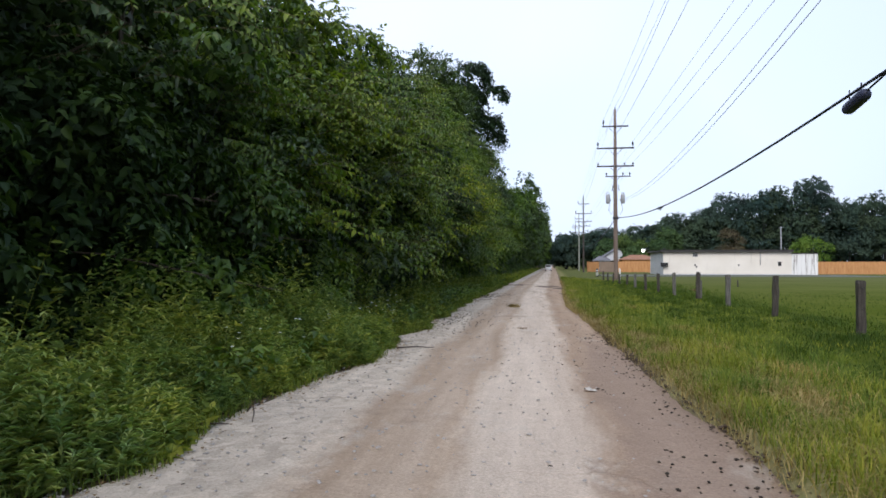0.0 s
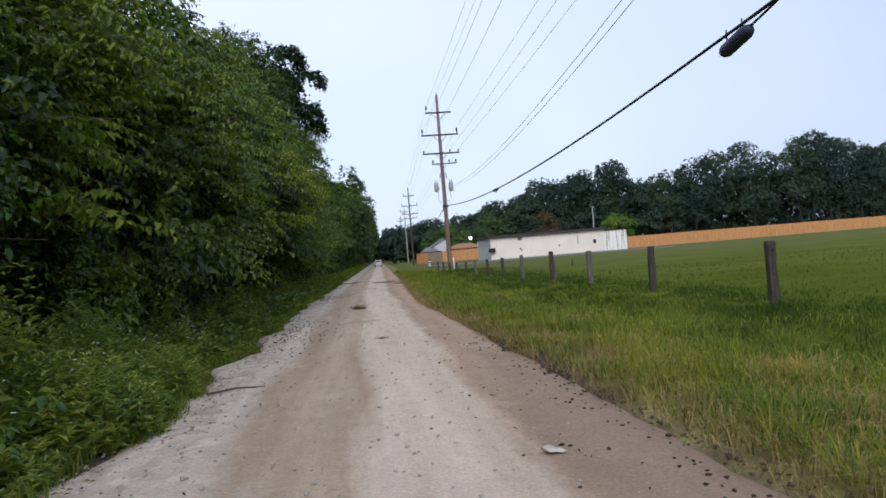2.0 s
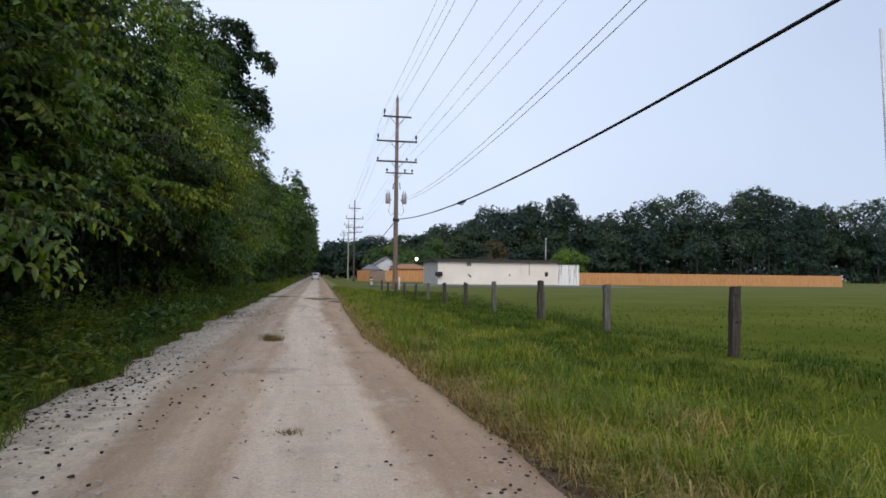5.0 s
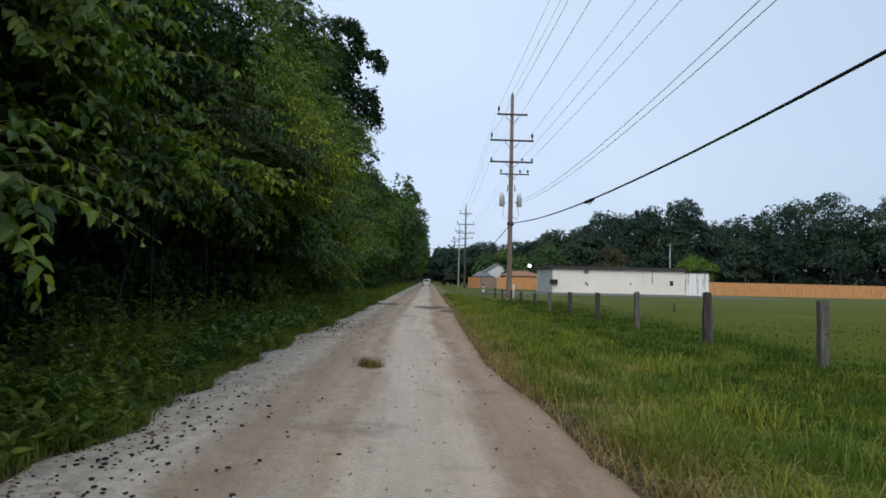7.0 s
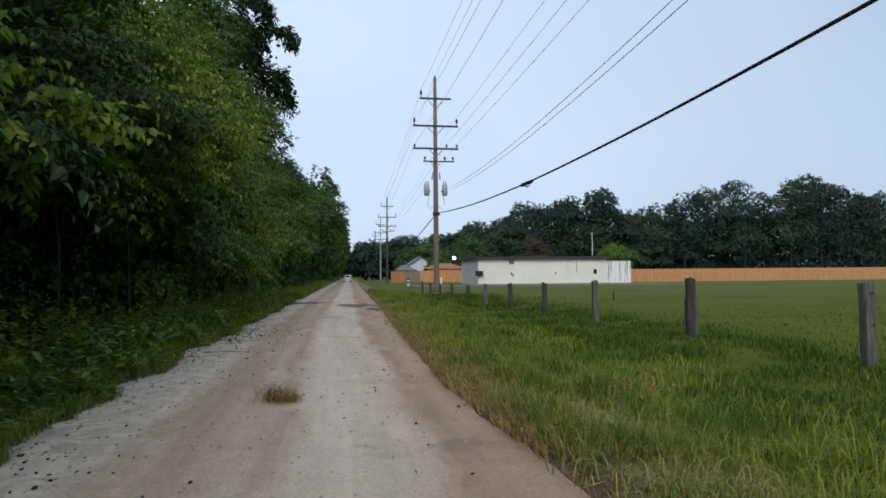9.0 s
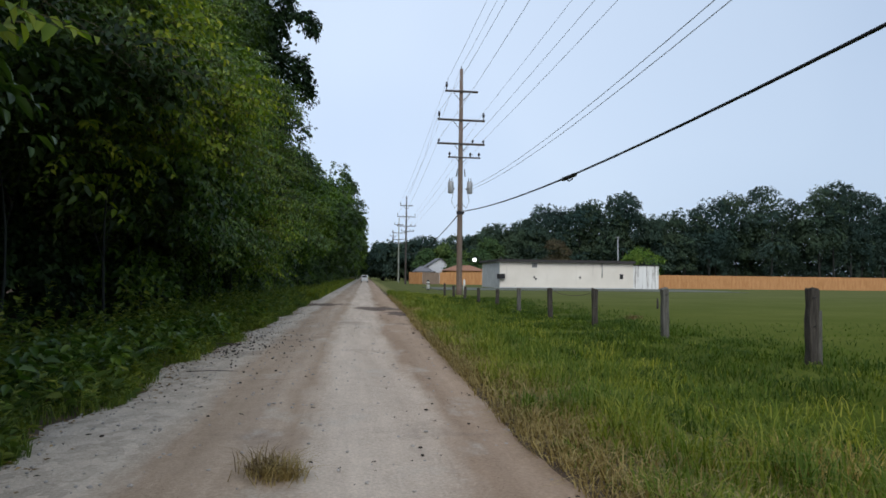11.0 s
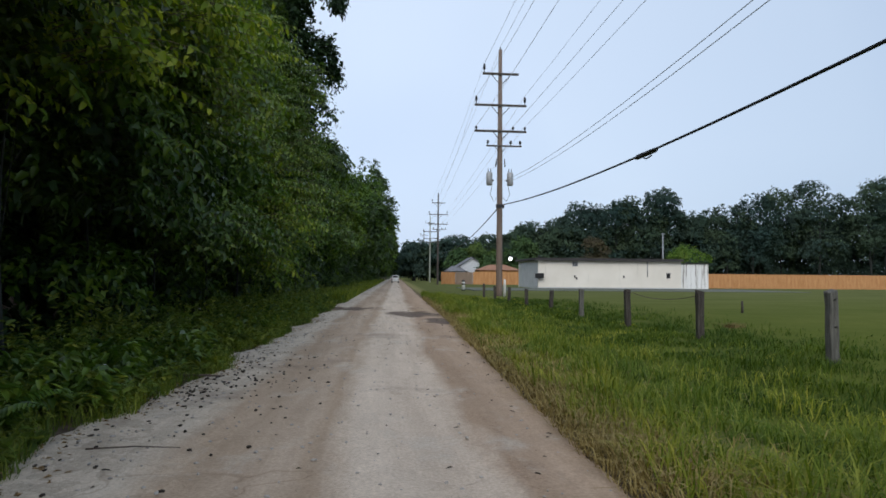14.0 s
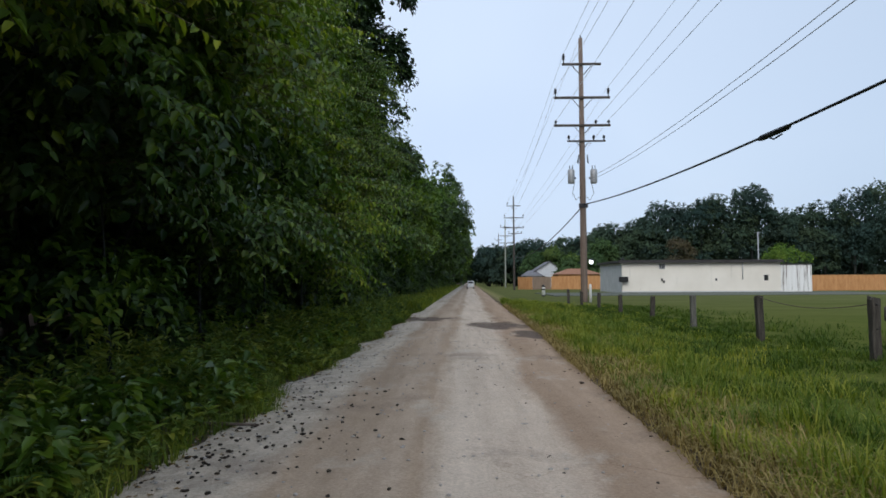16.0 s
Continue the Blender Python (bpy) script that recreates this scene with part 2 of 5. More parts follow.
def shed_metal(name):
    m, n, l, b = material(name, 0.7)
    streak = noise_node(n, l, coords(n, l, (3, 3, 0.15)), 1.6, 5.0, 0.7)
    c = ramp_node(n, l, streak, [(0.35, (0.75, 0.75, 0.73)), (0.55, (0.66, 0.66, 0.63)), (0.62, (0.16, 0.13, 0.11)), (0.75, (0.5, 0.49, 0.47))])
    l.new(c, b.inputs["Base Color"])
    return m


SHED = shed_metal("streaked_metal")


def road_material(name):
    """Pale limestone and packed pinkish dirt, banded along the lane by wheels, with grit, damp stains and cracks."""
    m, n, l, b = material(name, 1.0, 0.0, 0.02)
    v = coords(n, l)
    sp = n.new("ShaderNodeSeparateXYZ")
    l.new(v, sp.inputs[0])
    wob = noise_node(n, l, coords(n, l, (1.1, 0.3, 1)), 1.0, 9.0, 0.68)
    along = noise_node(n, l, coords(n, l, (2.4, 0.16, 1)), 1.0, 5.0, 0.65)
    x = math_node(n, l, "ADD", sp.outputs[0], math_node(n, l, "MULTIPLY", math_node(n, l, "SUBTRACT", wob, 0.5), 0.9))
    far = math_node(n, l, "MULTIPLY", math_node(n, l, "MAXIMUM", math_node(n, l, "SUBTRACT", sp.outputs[1], 25.0), 0.0), 0.026)
    u = math_node(n, l, "DIVIDE", math_node(n, l, "ADD", math_node(n, l, "SUBTRACT", x, far), 3.2), 4.6, True)
    band = ramp_node(n, l, u, [
        (0.0, (0.560, 0.488, 0.396)), (0.25, (0.600, 0.522, 0.423)), (0.31, (0.430, 0.330, 0.239)), (0.44, (0.500, 0.399, 0.304)),
        (0.48, (0.440, 0.340, 0.248)), (0.53, (0.620, 0.522, 0.419)), (0.7, (0.600, 0.497, 0.396)), (0.75, (0.400, 0.295, 0.210)), (0.88, (0.440, 0.330, 0.239)), (1.0, (0.270, 0.197, 0.138))])
    c = mix_node(n, l, 1.0, band, ramp_node(n, l, along, [(0.25, (0.76, 0.74, 0.72)), (0.75, (1.16, 1.17, 1.18))]), "MULTIPLY")
    blot = noise_node(n, l, v, 0.55, 6.0, 0.65)
    c = mix_node(n, l, ramp_node(n, l, blot, [(0.58, (0, 0, 0)), (0.7, (0.55, 0.55, 0.55))]), c, (0.19, 0.148, 0.122))
    pale = noise_node(n, l, coords(n, l, (1.2, 0.7, 1)), 1.1, 7.0, 0.7)
    c = mix_node(n, l, ramp_node(n, l, pale, [(0.56, (0, 0, 0)), (0.66, (0.5, 0.5, 0.5))]), c, (0.54, 0.485, 0.41))
    for sx, sy, rx, ry in ((-2.0, 39.2, 1.4, 1.3), (0.5, 36.0, 1.0, 1.6), (1.0, 33.0, 0.5, 1.2)):
        ex = math_node(n, l, "DIVIDE", math_node(n, l, "SUBTRACT", x, sx), rx)
        ey = math_node(n, l, "DIVIDE", math_node(n, l, "SUBTRACT", sp.outputs[1], sy), ry)
        rr = math_node(n, l, "ADD", math_node(n, l, "MULTIPLY", ex, ex), math_node(n, l, "MULTIPLY", ey, ey))
        rr = math_node(n, l, "ADD", rr, math_node(n, l, "MULTIPLY", math_node(n, l, "SUBTRACT", pale, 0.5), 3.0))
        c = mix_node(n, l, ramp_node(n, l, rr, [(0.45, (0.92, 0.92, 0.92)), (1.0, (0, 0, 0))]), c, (0.14, 0.11, 0.092))
    rx = math_node(n, l, "DIVIDE", math_node(n, l, "SUBTRACT", x, 0.75), 0.55)
    ry = math_node(n, l, "DIVIDE", math_node(n, l, "SUBTRACT", sp.outputs[1], 1.0), 8.0)
    rut = math_node(n, l, "ADD", math_node(n, l, "MULTIPLY", rx, rx), math_node(n, l, "MULTIPLY", ry, ry))
    rut = math_node(n, l, "ADD", rut, math_node(n, l, "MULTIPLY", math_node(n, l, "SUBTRACT", pale, 0.5), 2.0))
    c = mix_node(n, l, ramp_node(n, l, rut, [(0.4, (0.7, 0.7, 0.7)), (1.1, (0, 0, 0))]), c, (0.29, 0.215, 0.165))
    grit = noise_node(n, l, v, 45.0, 6.0, 0.7)
    c = mix_node(n, l, 1.0, c, ramp_node(n, l, grit, [(0.25, (0.7, 0.69, 0.68)), (0.75, (1.2, 1.2, 1.2))]), "MULTIPLY")
    chips = n.new("ShaderNodeTexVoronoi")
    chips.inputs["Scale"].default_value = 26.0
    l.new(v, chips.inputs["Vector"])
    speck = ramp_node(n, l, chips.outputs["Distance"], [(0.08, (0.45, 0.42, 0.4)), (0.16, (1, 1, 1))])
    rough_part = math_node(n, l, "MAXIMUM", ramp_node(n, l, noise_node(n, l, v, 2.2, 3.0), [(0.5, (0, 0, 0)), (0.62, (0.8, 0.8, 0.8))]), ramp_node(n, l, u, [(0.16, (0.9, 0.9, 0.9)), (0.3, (0, 0, 0))]))
    c = mix_node(n, l, rough_part, c, mix_node(n, l, 1.0, c, speck, "MULTIPLY"))
    slab = n.new("ShaderNodeTexVoronoi")
    slab.inputs["Scale"].default_value = 9.0
    l.new(mix_node(n, l, 0.12, v, noise_colour(n, l, v, 12.0)), slab.inputs["Vector"])
    tone = ramp_node(n, l, slab.outputs["Color"], [(0.2, (0.8, 0.79, 0.78)), (0.8, (1.14, 1.14, 1.14))])
    c = mix_node(n, l, ramp_node(n, l, u, [(0.18, (0.85, 0.85, 0.85)), (0.34, (0.2, 0.2, 0.2))]), c, mix_node(n, l, 1.0, c, tone, "MULTIPLY"))
    crack = n.new("ShaderNodeTexVoronoi")
    crack.feature = "DISTANCE_TO_EDGE"
    crack.inputs["Scale"].default_value = 1.3
    warp = n.new("ShaderNodeTexNoise")
    warp.inputs["Scale"].default_value = 2.5
    l.new(v, warp.inputs["Vector"])
    l.new(mix_node(n, l, 0.35, v, warp.outputs["Color"]), crack.inputs["Vector"])
    line = ramp_node(n, l, crack.outputs["Distance"], [(0.004, (0.55, 0.5, 0.46)), (0.014, (1, 1, 1))])
    where = ramp_node(n, l, noise_node(n, l, v, 0.35, 2.0), [(0.58, (0, 0, 0)), (0.68, (0.5, 0.5, 0.5))])
    c = mix_node(n, l, where, c, mix_node(n, l, 1.0, c, line, "MULTIPLY"))
    l.new(c, b.inputs["Base Color"])
    h = math_node(n, l, "ADD", math_node(n, l, "MULTIPLY", grit, 0.6), noise_node(n, l, v, 7.0, 5.0))
    bump(n, l, b, h, 0.8, 0.035)
    return m


ROAD = road_material("limestone_road")


def ground_material(name):
    """Soil and short turf: brown under the trees and on the bank, green over the field."""
    m, n, l, b = material(name, 1.0, 0.0, 0.0)
    v = coords(n, l)
    sp = n.new("ShaderNodeSeparateXYZ")
    l.new(v, sp.inputs[0])
    wob = noise_node(n, l, v, 1.4, 4.0)
    x = math_node(n, l, "ADD", sp.outputs[0], math_node(n, l, "MULTIPLY", math_node(n, l, "SUBTRACT", wob, 0.5), 1.2))
    x = math_node(n, l, "SUBTRACT", x, math_node(n, l, "MULTIPLY", math_node(n, l, "MAXIMUM", math_node(n, l, "SUBTRACT", sp.outputs[1], 25.0), 0.0), 0.026))
    turf = ramp_node(n, l, noise_node(n, l, v, 0.22, 6.0, 0.7), [(0.3, (0.066, 0.088, 0.013)), (0.5, (0.086, 0.108, 0.018)), (0.7, (0.118, 0.13, 0.028))])
    fine = ramp_node(n, l, noise_node(n, l, v, 14.0, 5.0, 0.7), [(0.3, (0.78, 0.8, 0.78)), (0.7, (1.15, 1.14, 1.12))])
    turf = mix_node(n, l, 1.0, turf, fine, "MULTIPLY")
    # Turf pales and greys with distance: far haze put into the colour.
    dist = math_node(n, l, "DIVIDE", math_node(n, l, "SUBTRACT", math_node(n, l, "ADD", sp.outputs[1], math_node(n, l, "MULTIPLY", wob, 14.0)), 22.0), 45.0, True)
    turf = mix_node(n, l, math_node(n, l, "MULTIPLY", dist, 0.75), turf, ramp_node(n, l, noise_node(n, l, coords(n, l, (0.5, 1.4, 1)), 0.3, 6.0, 0.7), [(0.3, (0.085, 0.1, 0.04)), (0.7, (0.145, 0.145, 0.065))]))
    soil = ramp_node(n, l, noise_node(n, l, v, 3.0, 6.0, 0.7), [(0.3, (0.06, 0.045, 0.034)), (0.7, (0.15, 0.115, 0.09))])
    dry = ramp_node(n, l, noise_node(n, l, v, 5.0, 6.0, 0.7), [(0.3, (0.15, 0.16, 0.055)), (0.7, (0.3, 0.26, 0.13))])
    k = math_node(n, l, "DIVIDE", math_node(n, l, "SUBTRACT", x, 0.75), 2.2, True)
    c = mix_node(n, l, ramp_node(n, l, k, [(0.12, (0, 0, 0)), (0.26, (1, 1, 1))]), soil, dry)
    c = mix_node(n, l, ramp_node(n, l, k, [(0.3, (0, 0, 0)), (0.7, (1, 1, 1))]), c, turf)
    l.new(c, b.inputs["Base Color"])
    bump(n, l, b, noise_node(n, l, v, 18.0, 5.0), 0.6, 0.05)
    return m


GROUND = ground_material("soil_and_turf")
GRAVEL_LOT = plain("grey_gravel", (0.08, 0.09, 0.068), (0.13, 0.135, 0.105), 1.0, 0.95, 0.0, (1, 1, 1), 0.5, 0.02, 60.0)


# ---- building helpers ----
def part(name, bm, mat, parent=None, label=""):
    me = bpy.data.meshes.new(name)
    bm.to_mesh(me)
    bm.free()
    me.materials.append(mat)
    ob = new(name, me)
    if parent is not None:
        ob.parent = parent
    if label:
        ob["label"] = label
    return ob


def thing(name, label, category, group="", at=(0, 0, 0), kind=""):
    ob = new(name)
    ob.location = at
    ob.empty_display_size = 0.2
    return tagged(ob, label, category, group, kind)


def add_box(bm, x0, x1, y0, y1, z0, z1, bevel=0.0):
    r = bmesh.ops.create_cube(bm, size=1.0)
    vs = r["verts"]
    for v in vs:
        v.co = ((x0 + x1) / 2 + v.co.x * (x1 - x0), (y0 + y1) / 2 + v.co.y * (y1 - y0), (z0 + z1) / 2 + v.co.z * (z1 - z0))
    if bevel:
        es = list({e for v in vs for e in v.link_edges})
        bmesh.ops.bevel(bm, geom=es, offset=bevel, segments=1, affect="EDGES")
    return bm


def box(x0, x1, y0, y1, z0, z1, bevel=0.0):
    return add_box(bmesh.new(), x0, x1, y0, y1, z0, z1, bevel)


def add_tube(bm, pts, radii, sides=8, cap=True):
    """A tube along points, with a radius at each."""
    rings = []
    pts = [Vector(p) for p in pts]
    for k, p in enumerate(pts):
        d = (pts[min(k + 1, len(pts) - 1)] - pts[max(k - 1, 0)]).normalized()
        a = d.cross(Vector((0.31, 0.77, 0.55)) if abs(d.z) > 0.9 else Vector((0, 0, 1))).normalized()
        c = d.cross(a)
        r = radii[k] if hasattr(radii, "__len__") else radii
        rings.append([bm.verts.new(p + (a * math.cos(q) + c * math.sin(q)) * r) for q in (2 * math.pi * s / sides for s in range(sides))])
    for r0, r1 in zip(rings, rings[1:]):
        for s in range(sides):
            f = bm.faces.new((r0[s], r0[(s + 1) % sides], r1[(s + 1) % sides], r1[s]))
            f.smooth = True
    if cap:
        bm.faces.new(rings[0][::-1])
        bm.faces.new(rings[-1])
    return bm


def tube(pts, radii, sides=8):
    return add_tube(bmesh.new(), pts, radii, sides)


def unit(a):
    return a / np.maximum(np.linalg.norm(a, axis=-1, keepdims=True), 1e-9)


def fast_mesh(name, verts, tris, mat, parent=None, more=()):
    """A mesh from arrays of places and triangles; more holds further shells, each with its own material."""
    slots = np.zeros(len(tris), np.int32)
    if more:
        slots = np.repeat(np.arange(len(more) + 1, dtype=np.int32), [len(tris)] + [len(t) for _, t, _ in more])
        verts, tris = join([(verts, tris)] + [(v, t) for v, t, _ in more])
    me = bpy.data.meshes.new(name)
    verts, tris = np.asarray(verts, np.float32), np.asarray(tris, np.int32)
    me.vertices.add(len(verts))
    me.vertices.foreach_set("co", verts.ravel())
    me.loops.add(tris.size)
    me.loops.foreach_set("vertex_index", tris.ravel())
    me.polygons.add(len(tris))
    me.polygons.foreach_set("loop_start", np.arange(0, tris.size, 3, dtype=np.int32))
    me.polygons.foreach_set("material_index", slots)
    me.update(calc_edges=True)
    for m in (mat, *(q[2] for q in more)):
        me.materials.append(m)
    ob = new(name, me)
    if parent is not None:
        ob.parent = parent
    return ob


def leaves(P, D, N, L, W, fold=0.25, droop=0.15, full=False):
    """Folded, pointed leaf blades: base, two sides and a drooping tip each."""
    n = len(P)
    D = unit(D)
    S = unit(np.cross(D, N))
    N = np.cross(S, D)
    L, W = np.broadcast_to(L, n)[:, None], np.broadcast_to(W, n)[:, None]
    if full:
        lift = N * W * fold
        lo, up = P + D * L * 0.28, P + D * L * 0.66 - N * L * droop * 0.4
        V = np.stack([P, lo + S * W * 0.46 + lift, up + S * W * 0.36 + lift * 0.8, P + D * L - N * L * droop, up - S * W * 0.36 + lift * 0.8, lo - S * W * 0.46 + lift], 1).reshape(-1, 3)
        b = np.arange(n)[:, None] * 6
        T = np.concatenate([b + [0, 3, 2], b + [0, 2, 1], b + [0, 5, 4], b + [0, 4, 3]], 1).reshape(-1, 3)
        return V, T
    mid = P + D * L * 0.42
    V = np.stack([P, mid + S * W * 0.5 + N * W * fold, P + D * L - N * L * droop, mid - S * W * 0.5 + N * W * fold], 1).reshape(-1, 3)
    b = np.arange(n)[:, None] * 4
    T = np.concatenate([b + [0, 3, 2], b + [0, 2, 1]], 1).reshape(-1, 3)
    return V, T


def join(parts):
    vs, ts, o = [], [], 0
    for v, t in parts:
        vs.append(v)
        ts.append(t + o)
        o += len(v)
    return np.concatenate(vs), np.concatenate(ts)


def blades(P, H, W, lean, rng, bend=0.5):
    """Grass blades of three triangles, bent over at the top."""
    n = len(P)
    a = rng.uniform(0, 2 * np.pi, n)
    d = np.stack([np.cos(a), np.sin(a), np.zeros(n)], 1)
    s = np.stack([-np.sin(a), np.cos(a), np.zeros(n)], 1) * (W * 0.5)[:, None]
    up = np.array([0, 0, 1.0])
    q = P + up * (H * 0.6)[:, None] + d * (H * lean * 0.35)[:, None]
    tip = P + up * (H * (1 - bend * lean * 0.4))[:, None] + d * (H * lean)[:, None]
    V = np.stack([P - s, P + s, q + s * 0.8, q - s * 0.8, tip], 1).reshape(-1, 3)
    b = np.arange(n)[:, None] * 5
    T = np.concatenate([b + [0, 1, 2], b + [0, 2, 3], b + [3, 2, 4]], 1).reshape(-1, 3)
    return V, T


# ---- ground ----
def left_edge(y):
    return np.interp(y, [-60, -1, 4, 9, 19, 25, 36, 60, 150, 400], [-3.6, -3.3, -2.95, -2.85, -2.9, -2.75, -2.5, -2.0, 0.0, 6.0])


def right_edge(y):
    return np.interp(y, [-60, 0, 5, 10, 17, 22, 28, 33, 60, 150, 400], [1.4, 1.25, 1.05, 0.95, 0.72, 0.88, 1.05, 1.3, 2.0, 4.5, 11.0])


def ground_z(x, y):
    """Height of the ground: level lane, a low bank right of it, a shallow swale, then the flat field."""
    l, r = left_edge(y), right_edge(y)
    bank = np.interp(x - r, [-0.35, -0.05, 0.1, 0.5, 1.5, 3.0, 4.6, 7.0, 20, 60], [-0.05, -0.03, 0.07, 0.1, 0.05, -0.05, -0.06, -0.02, 0.0, 0.0])
    bank = bank * np.interp(y, [-5, 10, 30, 60], [1.3, 0.9, 0.7, 0.5])
    bank = bank + 0.14 * np.exp(-(((x - r - 4.8) / 1.3) ** 2)) * np.interp(y, [20, 31], [1.0, 0.0])
    left = np.interp(x - l, [-30, -3, -0.6, 0.0, 0.4], [0.25, 0.12, 0.03, -0.02, -0.05])
    mid = (l + r) / 2
    return np.where(x > mid, bank, left)


def build_ground():
    xs = np.unique(np.round(np.concatenate([np.linspace(-900, -60, 12), np.linspace(-60, -8, 14), np.linspace(-8, 9, 86), np.linspace(9, 60, 26), np.linspace(60, 900, 14)]), 3))
    ys = np.unique(np.round(np.concatenate([np.linspace(-500, -20, 8), np.linspace(-20, 60, 161), np.linspace(60, 200, 40), np.linspace(200, 1800, 16)]), 3))
    X, Y = np.meshgrid(xs, ys)
    Z = ground_z(X, Y)
    rng = np.random.default_rng(3)
    Z += rng.normal(0, 0.012, Z.shape) * ((X > 1.2) & (X < 30))
    V = np.stack([X, Y, Z], -1).reshape(-1, 3)
    nx, ny = len(xs), len(ys)
    i = (np.arange(ny - 1)[:, None] * nx + np.arange(nx - 1)[None]).ravel()
    T = np.concatenate([np.stack([i, i + 1, i + nx + 1], 1), np.stack([i, i + nx + 1, i + nx], 1)])
    ob = fast_mesh("ground", V, T, GROUND)
    tagged(ob, "grassy field and forest soil beside a dirt lane", "ground", kind="structure")


def build_road():
    ys = np.concatenate([np.linspace(-60, -6, 20), np.arange(-6, 45, 0.16)[1:], np.linspace(45, 400, 90)])
    us = np.linspace(0, 1, 45)
    rng = np.random.default_rng(5)
    V = []
    for y in ys:
        jl = 0.3 * noise.noise((3.1, y * 0.6, 0)) + 0.16 * noise.noise((7.7, y * 2.7, 0)) + 0.05 * noise.noise((1.7, y * 7.0, 0))
        jr = 0.1 * noise.noise((13.1, y * 0.8, 0)) + 0.07 * noise.noise((17.7, y * 2.9, 0))
        l, r = float(left_edge(y)) + jl, float(right_edge(y)) + jr + 0.12
        for u in us:
            x = l + (r - l) * u
            d = x - (l + r) / 2
            z = 0.035 * (1 - (2 * u - 1) ** 2) - 0.004
            z -= 0.022 * math.exp(-((d + 0.75) / 0.3) ** 2) + 0.026 * math.exp(-((d - 0.8) / 0.28) ** 2)
            z += 0.02 * math.exp(-((d - 1.3) / 0.12) ** 2) * (0.5 + noise.noise((5, y * 0.7, 0)))
            z += 0.012 * noise.noise((x * 1.5, y * 0.9, 2)) + 0.008 * noise.noise((x * 5, y * 4, 4))
            edge = min(u, 1 - u)
            if edge < 0.03:
                z -= 0.05 * (1 - edge / 0.03)
            V.append((x, y, z))
    n = len(us)
    i = (np.arange(len(ys) - 1)[:, None] * n + np.arange(n - 1)[None]).ravel()
    T = np.concatenate([np.stack([i, i + 1, i + n + 1], 1), np.stack([i, i + n + 1, i + n], 1)])
    ob = fast_mesh("road", np.array(V), T, ROAD)
    ob.data.polygons.foreach_set("use_smooth", np.ones(len(T), bool))
    tagged(ob, "pale crushed limestone and dirt lane with wheel ruts", "road", kind="structure")


build_ground()
build_road()


# ---- trees ----
def spray_crown(rng, centres, radii, sprays, per, leaf, aspect=0.55, twig=0.7, drop=0.35, up=0.25, full=False):
    """Foliage in overlapping domes: twigs hang over the upper and outer face of each clump, with leaves along them."""
    m = len(centres)
    w = radii.prod(1) ** (2 / 3)
    k = rng.choice(m, sprays, p=w / w.sum())
    out = centres * [1, 1, 0]
    out = unit(out + 1e-6)[k]
    d = unit(rng.normal(size=(sprays, 3)) + out * 0.7 + [0, 0, up])
    d[:, 2] = np.where(d[:, 2] < -0.2, -d[:, 2], d[:, 2])
    o = centres[k] + d * radii[k] * rng.uniform(0.82, 1.04, (sprays, 1))
    t = unit(d * 0.7 + rng.normal(0, 0.3, (sprays, 3)) - [0, 0, drop + 0.25])
    u = rng.uniform(0, 1, (sprays, per))
    ln = rng.uniform(0.5, 1.3, sprays) * twig
    P = o[:, None] + t[:, None] * (u * ln[:, None])[..., None] - np.array([0, 0, 1.0]) * (0.3 * u**2 * ln[:, None])[..., None]
    side = unit(np.cross(t, [0, 0, 1.0]))
    sg = rng.choice([-1.0, 1.0], (sprays, per, 1))
    D = t[:, None] * 0.6 + side[:, None] * sg * 0.7 - np.array([0, 0, 1.0]) * rng.uniform(0.0, 0.7, (sprays, per, 1)) + rng.normal(0, 0.25, (sprays, per, 3))
    N = np.array([0, 0, 0.7]) + d[:, None] * 0.7 + rng.normal(0, 0.3, (sprays, per, 3))
    n = sprays * per
    L = leaf * np.repeat(rng.uniform(0.7, 1.25, sprays), per) * rng.uniform(0.6, 1.2, n)
    P = P.reshape(-1, 3) + rng.normal(0, leaf * 0.25, (n, 3))
    return leaves(P, D.reshape(-1, 3), N.reshape(-1, 3), L, L * aspect * rng.uniform(0.8, 1.2, n), full=full)


